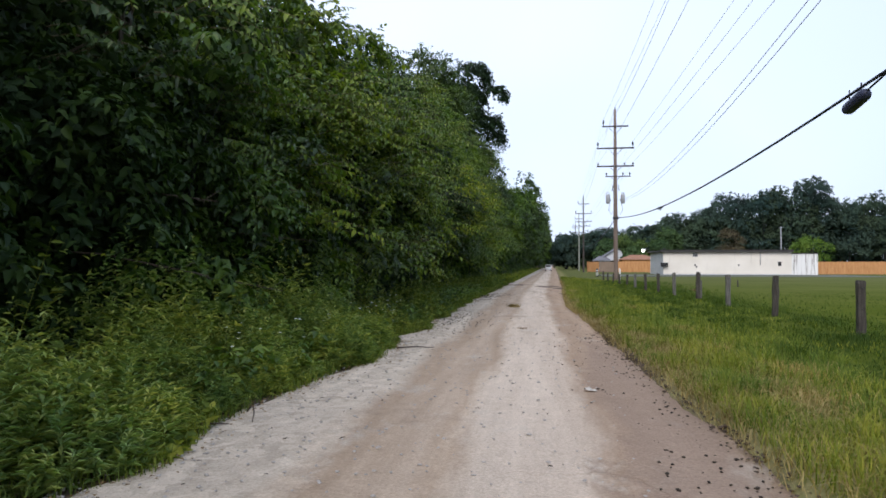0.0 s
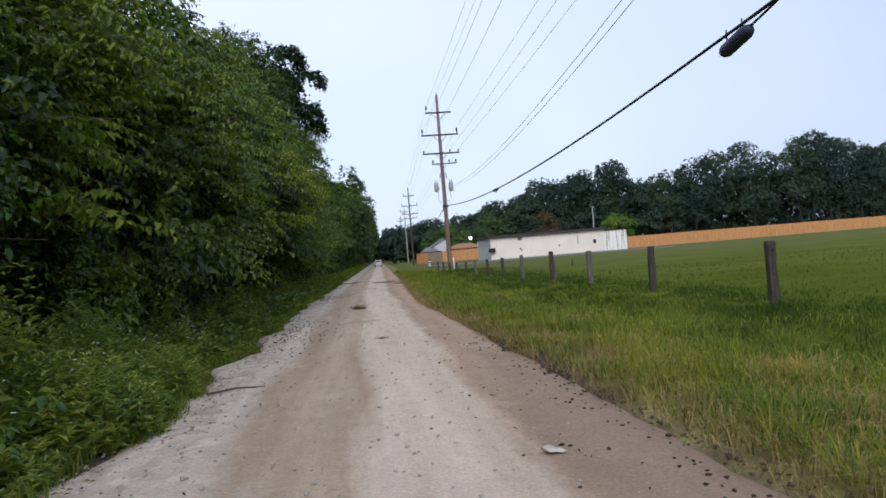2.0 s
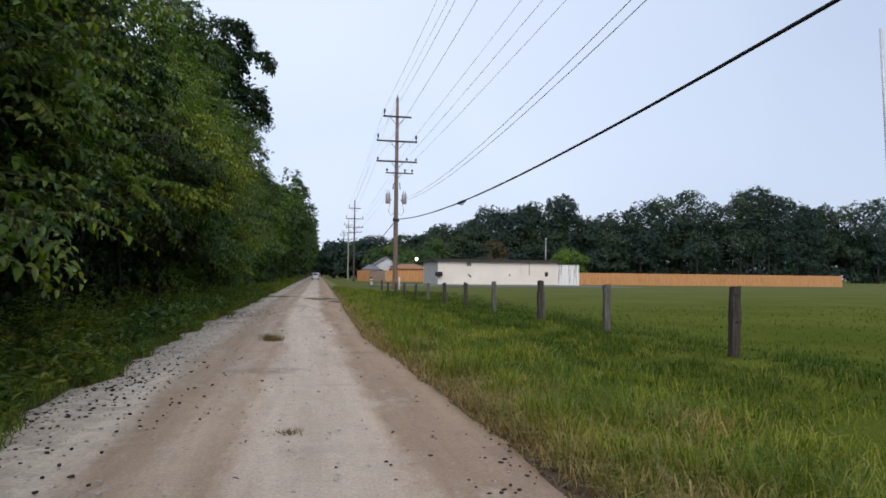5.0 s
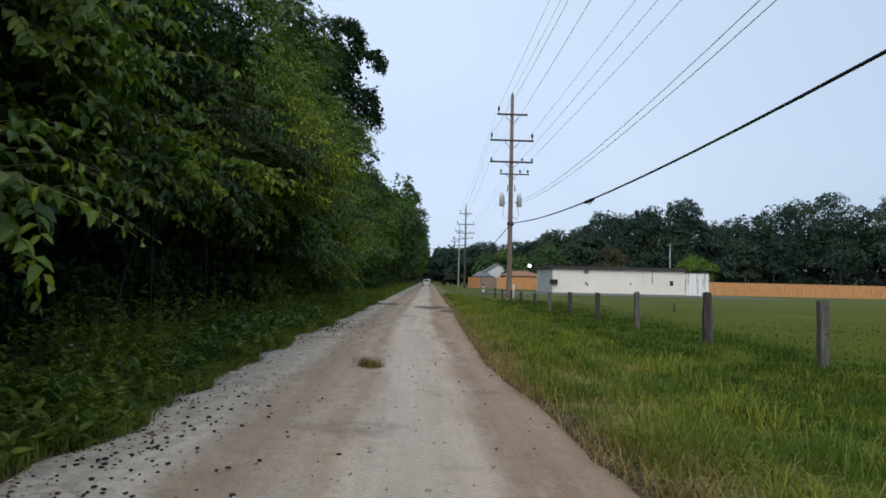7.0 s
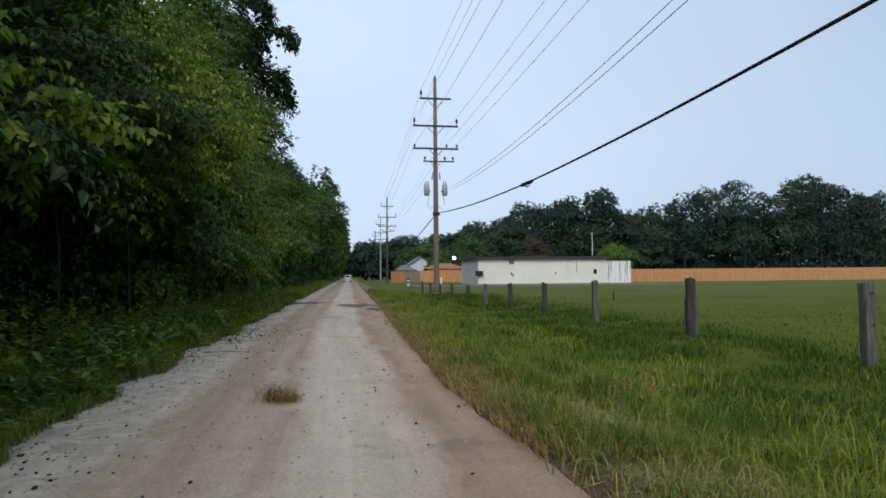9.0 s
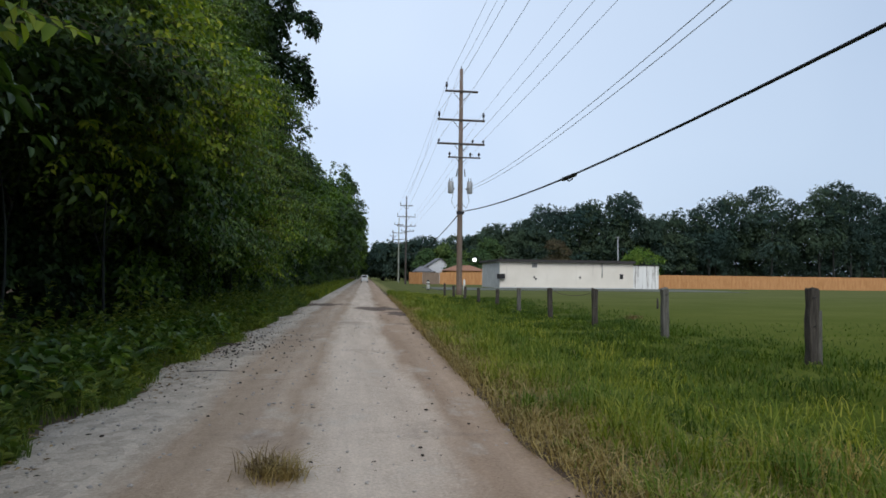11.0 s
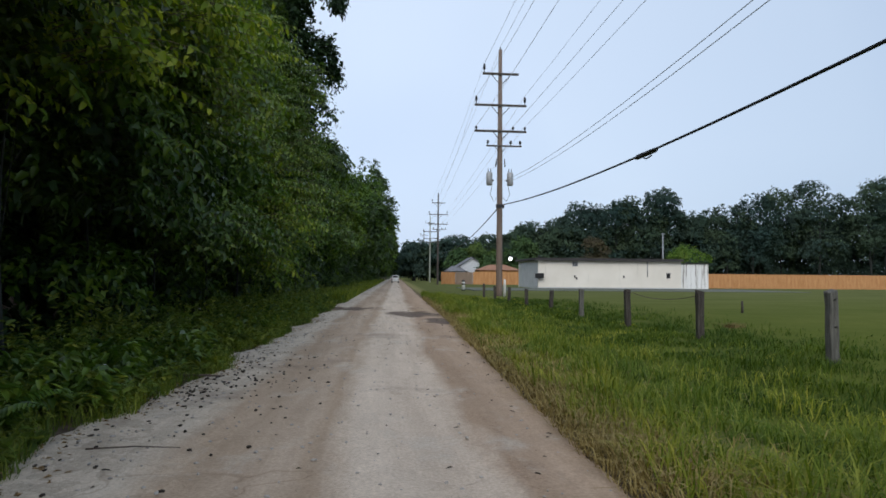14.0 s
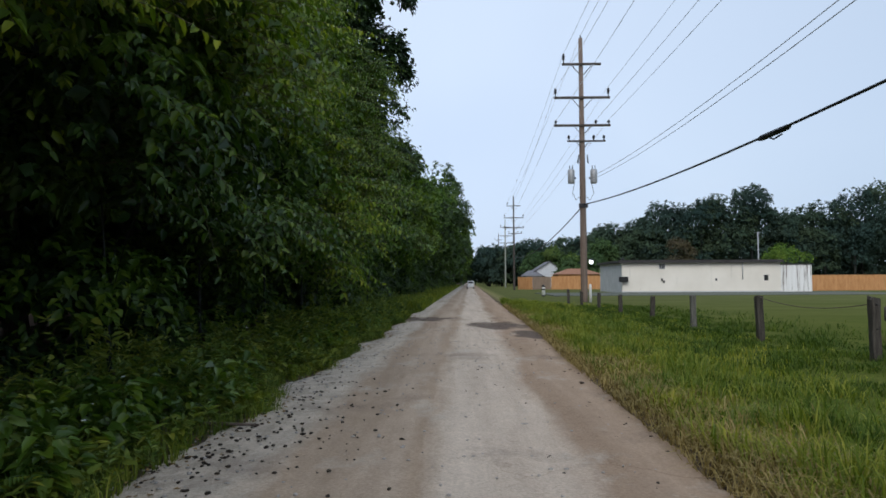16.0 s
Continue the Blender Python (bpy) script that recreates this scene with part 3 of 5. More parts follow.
def shoot_mesh(rng, O, T, ln, leaf, per=14, aspect=0.54):
    """Arching shoots: a thin stem that rises a little, then hangs over, with leaves on both sides."""
    n = len(O)
    up = np.array([0, 0, 1.0])

    def along(u):
        u = u[..., None] * ln[:, None, None]
        return O[:, None] + T[:, None] * u + up * (0.18 * u - 0.42 * u**2 / ln[:, None, None])

    u = np.linspace(0.12, 1.0, per)[None] + rng.normal(0, 0.015, (n, per))
    P = along(u)
    side = unit(np.cross(T, up))
    sg = np.where(np.arange(per) % 2, 1.0, -1.0)[None, :, None]
    sink = rng.uniform(0.15, 0.75, (n, per, 1)) + 0.3 * u[..., None]
    D = T[:, None] * 0.45 + side[:, None] * sg * 0.8 - up * sink + rng.normal(0, 0.3, (n, per, 3))
    N = up * 0.9 + T[:, None] * 0.6 + rng.normal(0, 0.35, (n, per, 3))
    L = (leaf * rng.uniform(0.75, 1.2, (n, 1)) * np.interp(u, [0.1, 0.5, 0.85, 1.0], [0.75, 1.1, 0.95, 0.6]) * rng.uniform(0.8, 1.2, (n, per))).ravel()
    V, F = leaves(P.reshape(-1, 3), D.reshape(-1, 3), N.reshape(-1, 3), L, L * aspect * rng.uniform(0.85, 1.15, n * per), droop=0.22, full=True)
    C = along(np.linspace(0, 1, 5)[None].repeat(n, 0))
    w = np.linspace(0.007, 0.002, 5)[None, :, None]
    SV = np.stack([C + side[:, None] * w, C - side[:, None] * w, C + up * w * 1.6], 2).reshape(n, 15, 3)
    q = np.array([[k * 3 + a, k * 3 + b, k * 3 + c] for k in range(4) for a, b, c in ((0, 1, 4), (0, 4, 3), (1, 2, 5), (1, 5, 4), (2, 0, 3), (2, 3, 5))])
    SF = (q[None] + (np.arange(n) * 15)[:, None, None]).reshape(-1, 3)
    return (V, F), (SV.reshape(-1, 3), SF)


def crown_shoots(rng, C, R, bunches, each, leaf, low, mat):
    """Bunches of shoots on the crown's sunny side, which leans out over the lane."""
    m = len(C)
    w = np.exp(C[:, 0] * 0.8) * (C[:, 2] > low)
    if not bunches or w.sum() < 1e-9:
        return ()
    k = rng.choice(m, bunches, p=w / w.sum())
    d = unit(rng.normal(0, 0.55, (bunches, 3)) + [0.9, -0.35, 0.25])
    B = C[k] + d * R[k] * 0.95
    d, B = d[B[:, 2] > low], B[B[:, 2] > low]
    n = len(B) * each
    O = np.repeat(B, each, 0) + rng.normal(0, 1, (n, 3)) * [0.2, 0.3, 0.16]
    T = unit(np.repeat(d, each, 0) * [1, 1, 0.3] + rng.normal(0, 0.4, (n, 3)) * [1, 1, 0.5] + [0.3, 0, 0])
    lv, st = shoot_mesh(rng, O, T, rng.uniform(0.5, 1.25, n), leaf)
    return ((*lv, mat), (*st, SHOOT_STEM))


def grow_trunk(rng, root, height, radius, tips, bark=None):
    """A tapered, slightly bent trunk, and limbs that reach for the clumps."""
    bend = rng.normal(0, 0.25, 2)
    pts, rad = [], []
    for k in range(7):
        f = k / 6
        pts.append((bend[0] * f * f * 2, bend[1] * math.sin(f * 3), -0.1 + height * 0.85 * f))
        rad.append(radius * (1.25 if k == 0 else 1.0) * (1 - 0.85 * f))
    bark = bark or BARK
    trunk = part("trunk", tube(pts, rad, 8), bark, root)
    for tp in tips:
        f = min(0.9, max(0.12, tp[2] / height * 0.75))
        a = Vector(pts[min(5, int(f * 6))])
        b = Vector(tp)
        md = a.lerp(b, 0.5) + Vector((0, 0, 0.12 * (b - a).length))
        r = radius * 0.42 * (1 - 0.6 * f)
        part("limb", tube([a, md, b], [r, r * 0.6, r * 0.15], 5), bark, trunk)


def tree(x, y, height, rx, ry, base, leaf, sprays, per, mat, seed, name="tree", label="", clumps=16, trunk=0.16, core=900, group="", twig=0.7, flat=0.7, aspect=0.55, category="tree", inner=None, lean=0.0, full=False, limbs=5, size=(0.26, 0.46), up=0.25, bark=None, shoots=(0, 0, 0.12, 1.1), shoot_mat=None):
    rng = np.random.default_rng(seed)
    z0 = float(ground_z(np.array(x), np.array(y)))
    root = thing(name, label, category, group, (x, y, z0))
    cz, hz = (base + height) / 2, (height - base) / 2
    d = unit(rng.normal(size=(clumps, 3)))
    rr = rng.uniform(0.5, 1.0, (clumps, 1)) ** 0.7
    C = d * rr * [rx * 0.74, ry * 0.74, hz * 0.82]
    C[:, :2] *= 1 - np.maximum(C[:, 2:] / hz, 0) ** 2 * 0.45
    C[:, 2] += cz
    C[:, 0] += lean
    R = np.stack([rng.uniform(*size, clumps) * rx, rng.uniform(*size, clumps) * ry, rng.uniform(0.18, 0.32, clumps) * hz * flat + 0.25], 1)
    crown = spray_crown(rng, C, R, sprays, per, leaf, twig=twig, up=up, full=full, aspect=aspect)
    fast_mesh("crown", *crown, mat, root, crown_shoots(rng, C, R, *shoots, shoot_mat or LEAF_SHOOT))
    # Inner leaves close the crown; its inner shade is put into their dark colour.
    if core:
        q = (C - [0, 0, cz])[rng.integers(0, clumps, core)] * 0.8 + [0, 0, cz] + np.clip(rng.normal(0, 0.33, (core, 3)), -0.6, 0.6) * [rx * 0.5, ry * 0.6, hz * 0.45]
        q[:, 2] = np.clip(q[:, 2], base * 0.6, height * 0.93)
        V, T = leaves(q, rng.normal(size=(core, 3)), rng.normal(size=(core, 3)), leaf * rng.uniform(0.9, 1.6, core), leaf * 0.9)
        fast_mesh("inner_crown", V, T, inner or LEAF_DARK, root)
    if trunk:
        grow_trunk(rng, root, height * 0.9, trunk, [tuple(c) for c in C[:limbs]], bark)
    return root


def shoot_share(y):
    """How thickly leafy shoots hang out of the wood's face, along the lane."""
    return float(np.interp(y, [-6, 2, 4, 7, 14, 16, 19.5, 21.5, 30, 46], [0.12, 0.2, 0.5, 1.1, 1.0, 0.3, 0.3, 1.4, 1.2, 0.9]))


def forest():
    rng = np.random.default_rng(11)
    lab = "dense green roadside tree overgrown with vines"
    k = 0
    y = -9.0
    while y < 46:
        h = float(np.interp(y, [-9, 2, 8, 14, 22, 32, 44], [8.4, 8.2, 8.4, 8.6, 9.6, 12.0, 13.0])) + rng.uniform(-0.9, 0.9)
        x = float(left_edge(y)) - (4.5 if y < 4 else 3.9) + rng.uniform(-0.6, 0.6)
        # Darker leaf materials along these stretches put the wood's shade into the colour.
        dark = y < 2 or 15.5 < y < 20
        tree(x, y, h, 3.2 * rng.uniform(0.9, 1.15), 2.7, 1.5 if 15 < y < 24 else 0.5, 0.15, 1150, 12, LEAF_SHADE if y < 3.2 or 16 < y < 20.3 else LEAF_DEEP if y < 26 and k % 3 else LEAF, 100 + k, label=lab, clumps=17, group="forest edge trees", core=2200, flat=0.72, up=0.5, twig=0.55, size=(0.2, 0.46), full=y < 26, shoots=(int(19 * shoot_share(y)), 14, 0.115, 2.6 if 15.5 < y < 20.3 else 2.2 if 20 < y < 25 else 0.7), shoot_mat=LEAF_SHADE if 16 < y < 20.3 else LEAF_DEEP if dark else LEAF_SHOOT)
        y += rng.uniform(2.5, 3.3)
        k += 1
    # young trees leaning out over the lane's edge
    y = -7.0
    while y < 42:
        x = float(left_edge(y)) - (1.6 if y > 8 else 2.7) + rng.uniform(-0.35, 0.3)
        h = rng.uniform(3.4, 6.6)
        # Saplings on the gloomy stretches carry that shade in darker leaf colours.
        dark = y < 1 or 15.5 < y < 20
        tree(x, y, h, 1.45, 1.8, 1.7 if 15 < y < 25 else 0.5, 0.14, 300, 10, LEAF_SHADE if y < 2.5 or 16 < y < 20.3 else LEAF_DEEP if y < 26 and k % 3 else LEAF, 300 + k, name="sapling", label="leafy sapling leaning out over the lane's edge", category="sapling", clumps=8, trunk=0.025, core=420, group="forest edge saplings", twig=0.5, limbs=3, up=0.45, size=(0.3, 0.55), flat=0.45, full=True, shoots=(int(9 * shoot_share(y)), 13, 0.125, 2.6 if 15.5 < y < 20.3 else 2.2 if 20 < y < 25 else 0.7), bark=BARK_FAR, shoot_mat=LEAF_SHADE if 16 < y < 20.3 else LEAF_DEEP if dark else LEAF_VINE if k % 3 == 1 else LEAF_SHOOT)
        y += rng.uniform(2.2, 3.2)
        k += 1
    # thicket under and behind the edge trees
    y = -10.0
    while y < 210:
        near = y < 14 or y > 25
        # Hollow and near shrubs take darker leaves, so shade is in their colour.
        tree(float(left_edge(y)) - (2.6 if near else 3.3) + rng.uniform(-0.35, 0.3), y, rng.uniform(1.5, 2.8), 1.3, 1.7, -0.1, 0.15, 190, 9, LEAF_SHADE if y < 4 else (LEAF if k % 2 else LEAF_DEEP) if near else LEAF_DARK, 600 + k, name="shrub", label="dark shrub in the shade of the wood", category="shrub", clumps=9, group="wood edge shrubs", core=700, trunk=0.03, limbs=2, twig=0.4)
        y += rng.uniform(1.5, 2.0) * (1 if y < 50 else 2.2)
        k += 1
    # low growth deep inside the wood, added against sky gaps, shade in its colour
    y = -15.0
    while y < 75:
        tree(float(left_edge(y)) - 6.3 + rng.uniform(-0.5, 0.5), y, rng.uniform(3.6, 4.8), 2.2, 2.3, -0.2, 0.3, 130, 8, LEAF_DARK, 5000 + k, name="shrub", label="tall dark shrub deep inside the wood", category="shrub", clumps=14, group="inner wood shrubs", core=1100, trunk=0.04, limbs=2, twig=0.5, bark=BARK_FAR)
        y += rng.uniform(2.2, 2.8)
        k += 1
    # back rows, with the wood's inner shade put into their dark colour
    for off, y, end in ((-8.0, -14.0, 70.0), (-12.5, -16.0, 60.0)):
        while y < end:
            h = rng.uniform(8.5, 9.8) if y < 14 else rng.uniform(11.5, 13.5)
            tree(float(left_edge(y)) + off + rng.uniform(-0.8, 0.8), y, h, 3.4, 3.0, 0.0, 0.36, 260, 7, LEAF_DARK, 500 + k, label="dark green tree inside the wood", clumps=16, group="inner wood trees", core=1000, trunk=0.2, limbs=3, twig=0.7)
            y += rng.uniform(3.6, 4.6)
            k += 1
    # the tall dark tree that stands above the rest
    tree(-6.8, 51.0, 19.4, 4.4, 4.6, 7.0, 0.26, 3600, 12, LEAF_DARK, 777, label="tall dark-leaved tree rising above the wood's edge", clumps=36, core=900, trunk=0.3, twig=0.6, flat=0.6, size=(0.18, 0.36), limbs=10)
    tree(-7.9, 43.5, 17.6, 3.9, 3.6, 4.0, 0.22, 2200, 12, LEAF_DEEP, 778, label="tall round-topped tree behind the wood's edge", clumps=30, core=1200, trunk=0.26, twig=0.6, flat=0.7, size=(0.22, 0.4), limbs=8)
    # farther along the lane
    y = 47.0
    while y < 280:
        s = float(np.interp(y, [46, 120, 260], [0.22, 0.4, 0.7]))
        n = int(np.interp(y, [46, 120, 260], [1000, 520, 260]))
        h = rng.uniform(8.5, 16.0)
        tree(float(left_edge(y)) - 3.4 + rng.uniform(-0.5, 0.3), y, h, 3.8, 3.2, 0.1, s, n, 10, (LEAF, LEAF_DEEP, LEAF_DEEP, LEAF)[k % 4], 900 + k, label="green tree of the wood's edge farther along the lane", clumps=22, group="forest edge trees", core=700, twig=0.6, limbs=3, up=0.4, lean=float(np.interp(y, [47, 70, 110, 200], [0.8, 1.6, 2.5, 2.9])) + rng.uniform(-1.5, 0.8), size=(0.2, 0.42))
        y += rng.uniform(3.4, 5.2) * (1 + y / 200)
        k += 1


def tree_line():
    """The dark wood behind the field, with haze put into its leaf colour."""
    rng = np.random.default_rng(21)
    tops_x = [10, 20, 28, 36, 44, 50, 60, 67, 76, 85, 95, 109, 120, 134, 147, 160, 173, 190, 230]
    tops_z = [9, 9.5, 11, 13.5, 17, 19.5, 19, 22, 17, 18.5, 22, 25, 25, 27, 21, 22, 23.5, 22, 21]
    x, k = 8.0, 0
    while x < 230:
        h = float(np.interp(x, tops_x, tops_z)) * rng.uniform(1.02, 1.16)
        yy = 172 + rng.uniform(-3, 5)
        w = float(np.interp(h, [9, 20, 27], [5.0, 7.2, 8.5])) * rng.uniform(0.8, 1.2)
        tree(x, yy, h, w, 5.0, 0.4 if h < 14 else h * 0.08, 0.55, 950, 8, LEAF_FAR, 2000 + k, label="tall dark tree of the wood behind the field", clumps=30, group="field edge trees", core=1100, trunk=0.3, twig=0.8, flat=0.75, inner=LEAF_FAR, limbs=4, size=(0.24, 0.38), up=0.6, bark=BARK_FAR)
        x += w * rng.uniform(0.55, 0.8)
        k += 1
    x = 8.0
    while x < 240:
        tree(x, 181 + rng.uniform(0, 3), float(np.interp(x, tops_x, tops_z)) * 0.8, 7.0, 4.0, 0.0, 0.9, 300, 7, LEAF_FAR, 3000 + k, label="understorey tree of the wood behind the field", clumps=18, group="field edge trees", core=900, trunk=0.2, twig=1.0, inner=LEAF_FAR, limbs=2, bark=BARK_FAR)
        x += 7.0
        k += 1
    x = 24.0
    while x < 250:
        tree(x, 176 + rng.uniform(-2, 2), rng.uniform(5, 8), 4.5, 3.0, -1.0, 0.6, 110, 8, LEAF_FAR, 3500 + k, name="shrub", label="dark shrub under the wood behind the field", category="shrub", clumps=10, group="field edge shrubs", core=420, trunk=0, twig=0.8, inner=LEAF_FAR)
        x += 4.2
        k += 1
    for x, y, h, w in ((9.0, 300, 13, 7), (20, 310, 13, 9), (-2, 320, 16, 9), (14, 200, 10, 5), (18.5, 165, 8.0, 4), (23, 160, 9.5, 4.5), (30, 158, 10.5, 5), (13, 240, 12, 7), (25, 235, 12, 8), (18.6, 128, 4.9, 2.0)):
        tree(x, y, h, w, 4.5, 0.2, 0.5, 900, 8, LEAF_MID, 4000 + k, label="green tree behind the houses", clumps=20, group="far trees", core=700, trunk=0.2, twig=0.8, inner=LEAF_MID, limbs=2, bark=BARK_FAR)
        k += 1
    tree(40.5, 100, 6.2, 3.0, 2.4, 0.2, 0.25, 700, 8, LEAF_BUSH, 4500, name="bush", label="bright green rounded bush behind the white building", category="bush", clumps=14, core=200, trunk=0.08, inner=LEAF_BUSH, limbs=3)
    tree(35.6, 124, 7.8, 3.4, 2.6, 0.4, 0.3, 1300, 8, LEAF_BROWN, 4501, label="brownish tree with dry foliage behind the building", clumps=14, core=300, trunk=0.15, inner=LEAF_BROWN, limbs=3)


forest()
tree_line()


# ---- undergrowth and grass ----
def edge_wave(y):
    """How far the weeds creep out over the gravel, along the lane."""
    return np.array([0.34 * noise.noise((3.1, v * 0.6, 0)) + 0.22 * noise.noise((8.3, v * 1.7, 0)) for v in np.ravel(y)])


def undergrowth():
    rng = np.random.default_rng(31)
    n = 4600
    y = rng.uniform(-4, 50, n)
    q = rng.beta(1.2, 1.6, n)
    x = left_edge(y) + 0.1 + edge_wave(y) - q * 2.0
    tall = np.interp(y, [-4, 5, 9, 50], [1.2, 1.05, 0.85, 0.8])
    H = (0.16 + 0.8 * q) * tall * rng.uniform(0.6, 1.15, n)
    H *= np.clip([0.9 + 1.4 * noise.noise((a * 1.3, b * 0.9, 15.0)) for a, b in zip(x, y)], 0.25, 1.6)
    out = []
    per = 14
    u = rng.uniform(0.15, 1, (n, per))
    lean = rng.normal(0, 0.22, (n, 2)) + [0.12, 0]
    z = ground_z(x, y)
    P = np.stack([x[:, None] + lean[:, :1] * u * H[:, None], y[:, None] + lean[:, 1:] * u * H[:, None], z[:, None] + u * H[:, None]], -1)
    a = rng.uniform(0, 2 * np.pi, (n, per))
    D = np.stack([np.cos(a), np.sin(a), rng.uniform(-0.5, 0.9, (n, per))], -1)
    N = np.array([0.3, -0.2, 0.9]) + rng.normal(0, 0.45, (n, per, 3))
    L = (rng.uniform(0.06, 0.13, n)[:, None] * rng.uniform(0.7, 1.2, (n, per))).ravel()
    V, T = leaves(P.reshape(-1, 3), D.reshape(-1, 3), N.reshape(-1, 3), L, L * np.repeat(rng.choice([0.22, 0.35, 0.5], n), per), full=True)
    sb = np.stack([x, y, z], 1)
    st = sb + np.stack([lean[:, 0] * H, lean[:, 1] * H, H], 1)
    w = np.array([0.004, 0.003, 0])
    SV = np.stack([sb - w, sb + w, st], 1).reshape(-1, 3)
    ST = np.arange(3 * n).reshape(-1, 3)
    V, T = join([(V, T), (SV, ST)])
    tagged(fast_mesh("undergrowth", V, T, WEED), "mixed green weeds and broad-leaved plants at the wood's edge", "weeds", kind="stuff")
    # grass at the left edge
    n = 26000
    y = rng.uniform(-4, 46, n)
    x = left_edge(y) + 0.16 + edge_wave(y) - rng.exponential(0.4, n)
    P = np.stack([x, y, ground_z(x, y) - 0.01], 1)
    V, T = blades(P, rng.uniform(0.06, 0.26, n), rng.uniform(0.005, 0.011, n), rng.uniform(0.2, 1.0, n), rng)
    m = 1500
    yy = rng.uniform(-4, 44, m)
    xx = left_edge(yy) + 0.2 + edge_wave(yy) + rng.normal(0, 0.12, m)
    aa = rng.uniform(0, 6.28, m)
    LV, LT = leaves(np.stack([xx, yy, np.full(m, 0.02)], 1), np.stack([np.cos(aa), np.sin(aa), rng.uniform(0, 0.3, m)], 1), np.array([0, 0, 1.0]) + rng.normal(0, 0.3, (m, 3)), rng.uniform(0.025, 0.055, m), rng.uniform(0.012, 0.028, m))
    tagged(fast_mesh("leaf_litter", LV, LT, DEAD), "brown dead leaf litter along the weeds", "leaf litter", kind="stuff")
    tagged(fast_mesh("edge_grass", V, T, WEED), "short green grass along the lane's shaded edge", "grass", kind="stuff")


def grasses():
    rng = np.random.default_rng(41)
    up_noise = lambda x, y, a, b, c: np.array([noise.noise((p * a, q * b, c)) for p, q in zip(x, y)])
    # green grass of the verge, in floppy tufts
    n = 90000
    y = -5 + 60 * rng.uniform(0, 1, n) ** 1.3
    r = right_edge(y)
    x = r + 0.05 + np.minimum(rng.gamma(1.4, 1.0, n), 4.5)
    tuft = up_noise(x, y, 1.7, 1.2, 3.0)
    H = (0.09 + 0.1 * rng.uniform(0, 1, n)) * np.clip(1 + 1.7 * tuft, 0.3, 2.0) * np.interp(x - r, [0.0, 0.5, 1.6, 2.6, 4.5], [1.2, 1.3, 1.15, 0.9, 0.6])
    P = np.stack([x, y, ground_z(x, y) - 0.01], 1)
    V, T = blades(P, H, rng.uniform(0.005, 0.011, n) * np.interp(y, [0, 20, 55], [0.9, 1.2, 2.2]), rng.uniform(0.3, 1.5, n), rng, 0.7)
    tagged(fast_mesh("verge_grass", V, T, GRASS), "uneven lush green grass between lane and fence", "grass", kind="stuff")
    # deeper green growth in the damp swale along the fence
    n = 85000
    y = -5 + 55 * rng.uniform(0, 1, n) ** 1.25
    r = right_edge(y)
    x = r + np.clip(rng.normal(3.9, 1.5, n), 1.2, 9.0)
    tuft = up_noise(x, y, 1.3, 0.9, 5.0)
    H = (0.06 + 0.08 * rng.uniform(0, 1, n)) * np.clip(1 + 1.9 * tuft, 0.3, 2.3)
    P = np.stack([x, y, ground_z(x, y) - 0.01], 1)
    V, T = blades(P, H, rng.uniform(0.006, 0.012, n) * np.interp(y, [0, 20, 55], [0.9, 1.3, 2.4]), rng.uniform(0.3, 1.4, n), rng, 0.7)
    tagged(fast_mesh("swale_grass", V, T, GRASS_LUSH), "deep green grass in the damp swale along the fence", "grass", kind="stuff")
    # dry straw-coloured grass next to the lane, and in worn patches of the verge
    n = 74000
    y = -5 + 55 * rng.uniform(0, 1, n) ** 1.35
    r = right_edge(y)
    x = r - 0.07 + rng.gamma(1.5, 0.25, n) * np.interp(y, [0, 6, 12], [2.3, 1.5, 0.9])
    keep = up_noise(x, y, 1.6, 0.5, 9.0) > rng.uniform(-0.75, 0.5, n)
    x, y = x[keep], y[keep]
    n = len(x)
    P = np.stack([x, y, ground_z(x, y) - 0.01], 1)
    V, T = blades(P, rng.uniform(0.07, 0.22, n), rng.uniform(0.004, 0.009, n) * np.interp(y, [0, 20, 50], [0.9, 1.3, 2.2]), rng.uniform(0.6, 1.7, n), rng, 0.8)
    tagged(fast_mesh("dry_grass", V, T, STRAW), "dry straw-coloured grass bordering the lane", "grass", kind="stuff")
    # open field
    n = 16000
    y = 1 + 28 * rng.uniform(0, 1, n) ** 1.2
    x = right_edge(y) + 5.5 + rng.uniform(0, 1, n) ** 1.2 * (10 + y * 0.8)
    P = np.stack([x, y, ground_z(x, y) - 0.01], 1)
    V, T = blades(P, rng.uniform(0.03, 0.09, n), rng.uniform(0.014, 0.03, n) * np.interp(y, [0, 30, 80], [0.6, 1.0, 2.2]), rng.uniform(0.4, 1.4, n), rng)
    tagged(fast_mesh("field_grass", V, T, GRASS_LUSH), "short green grass of the open field", "grass", kind="stuff")


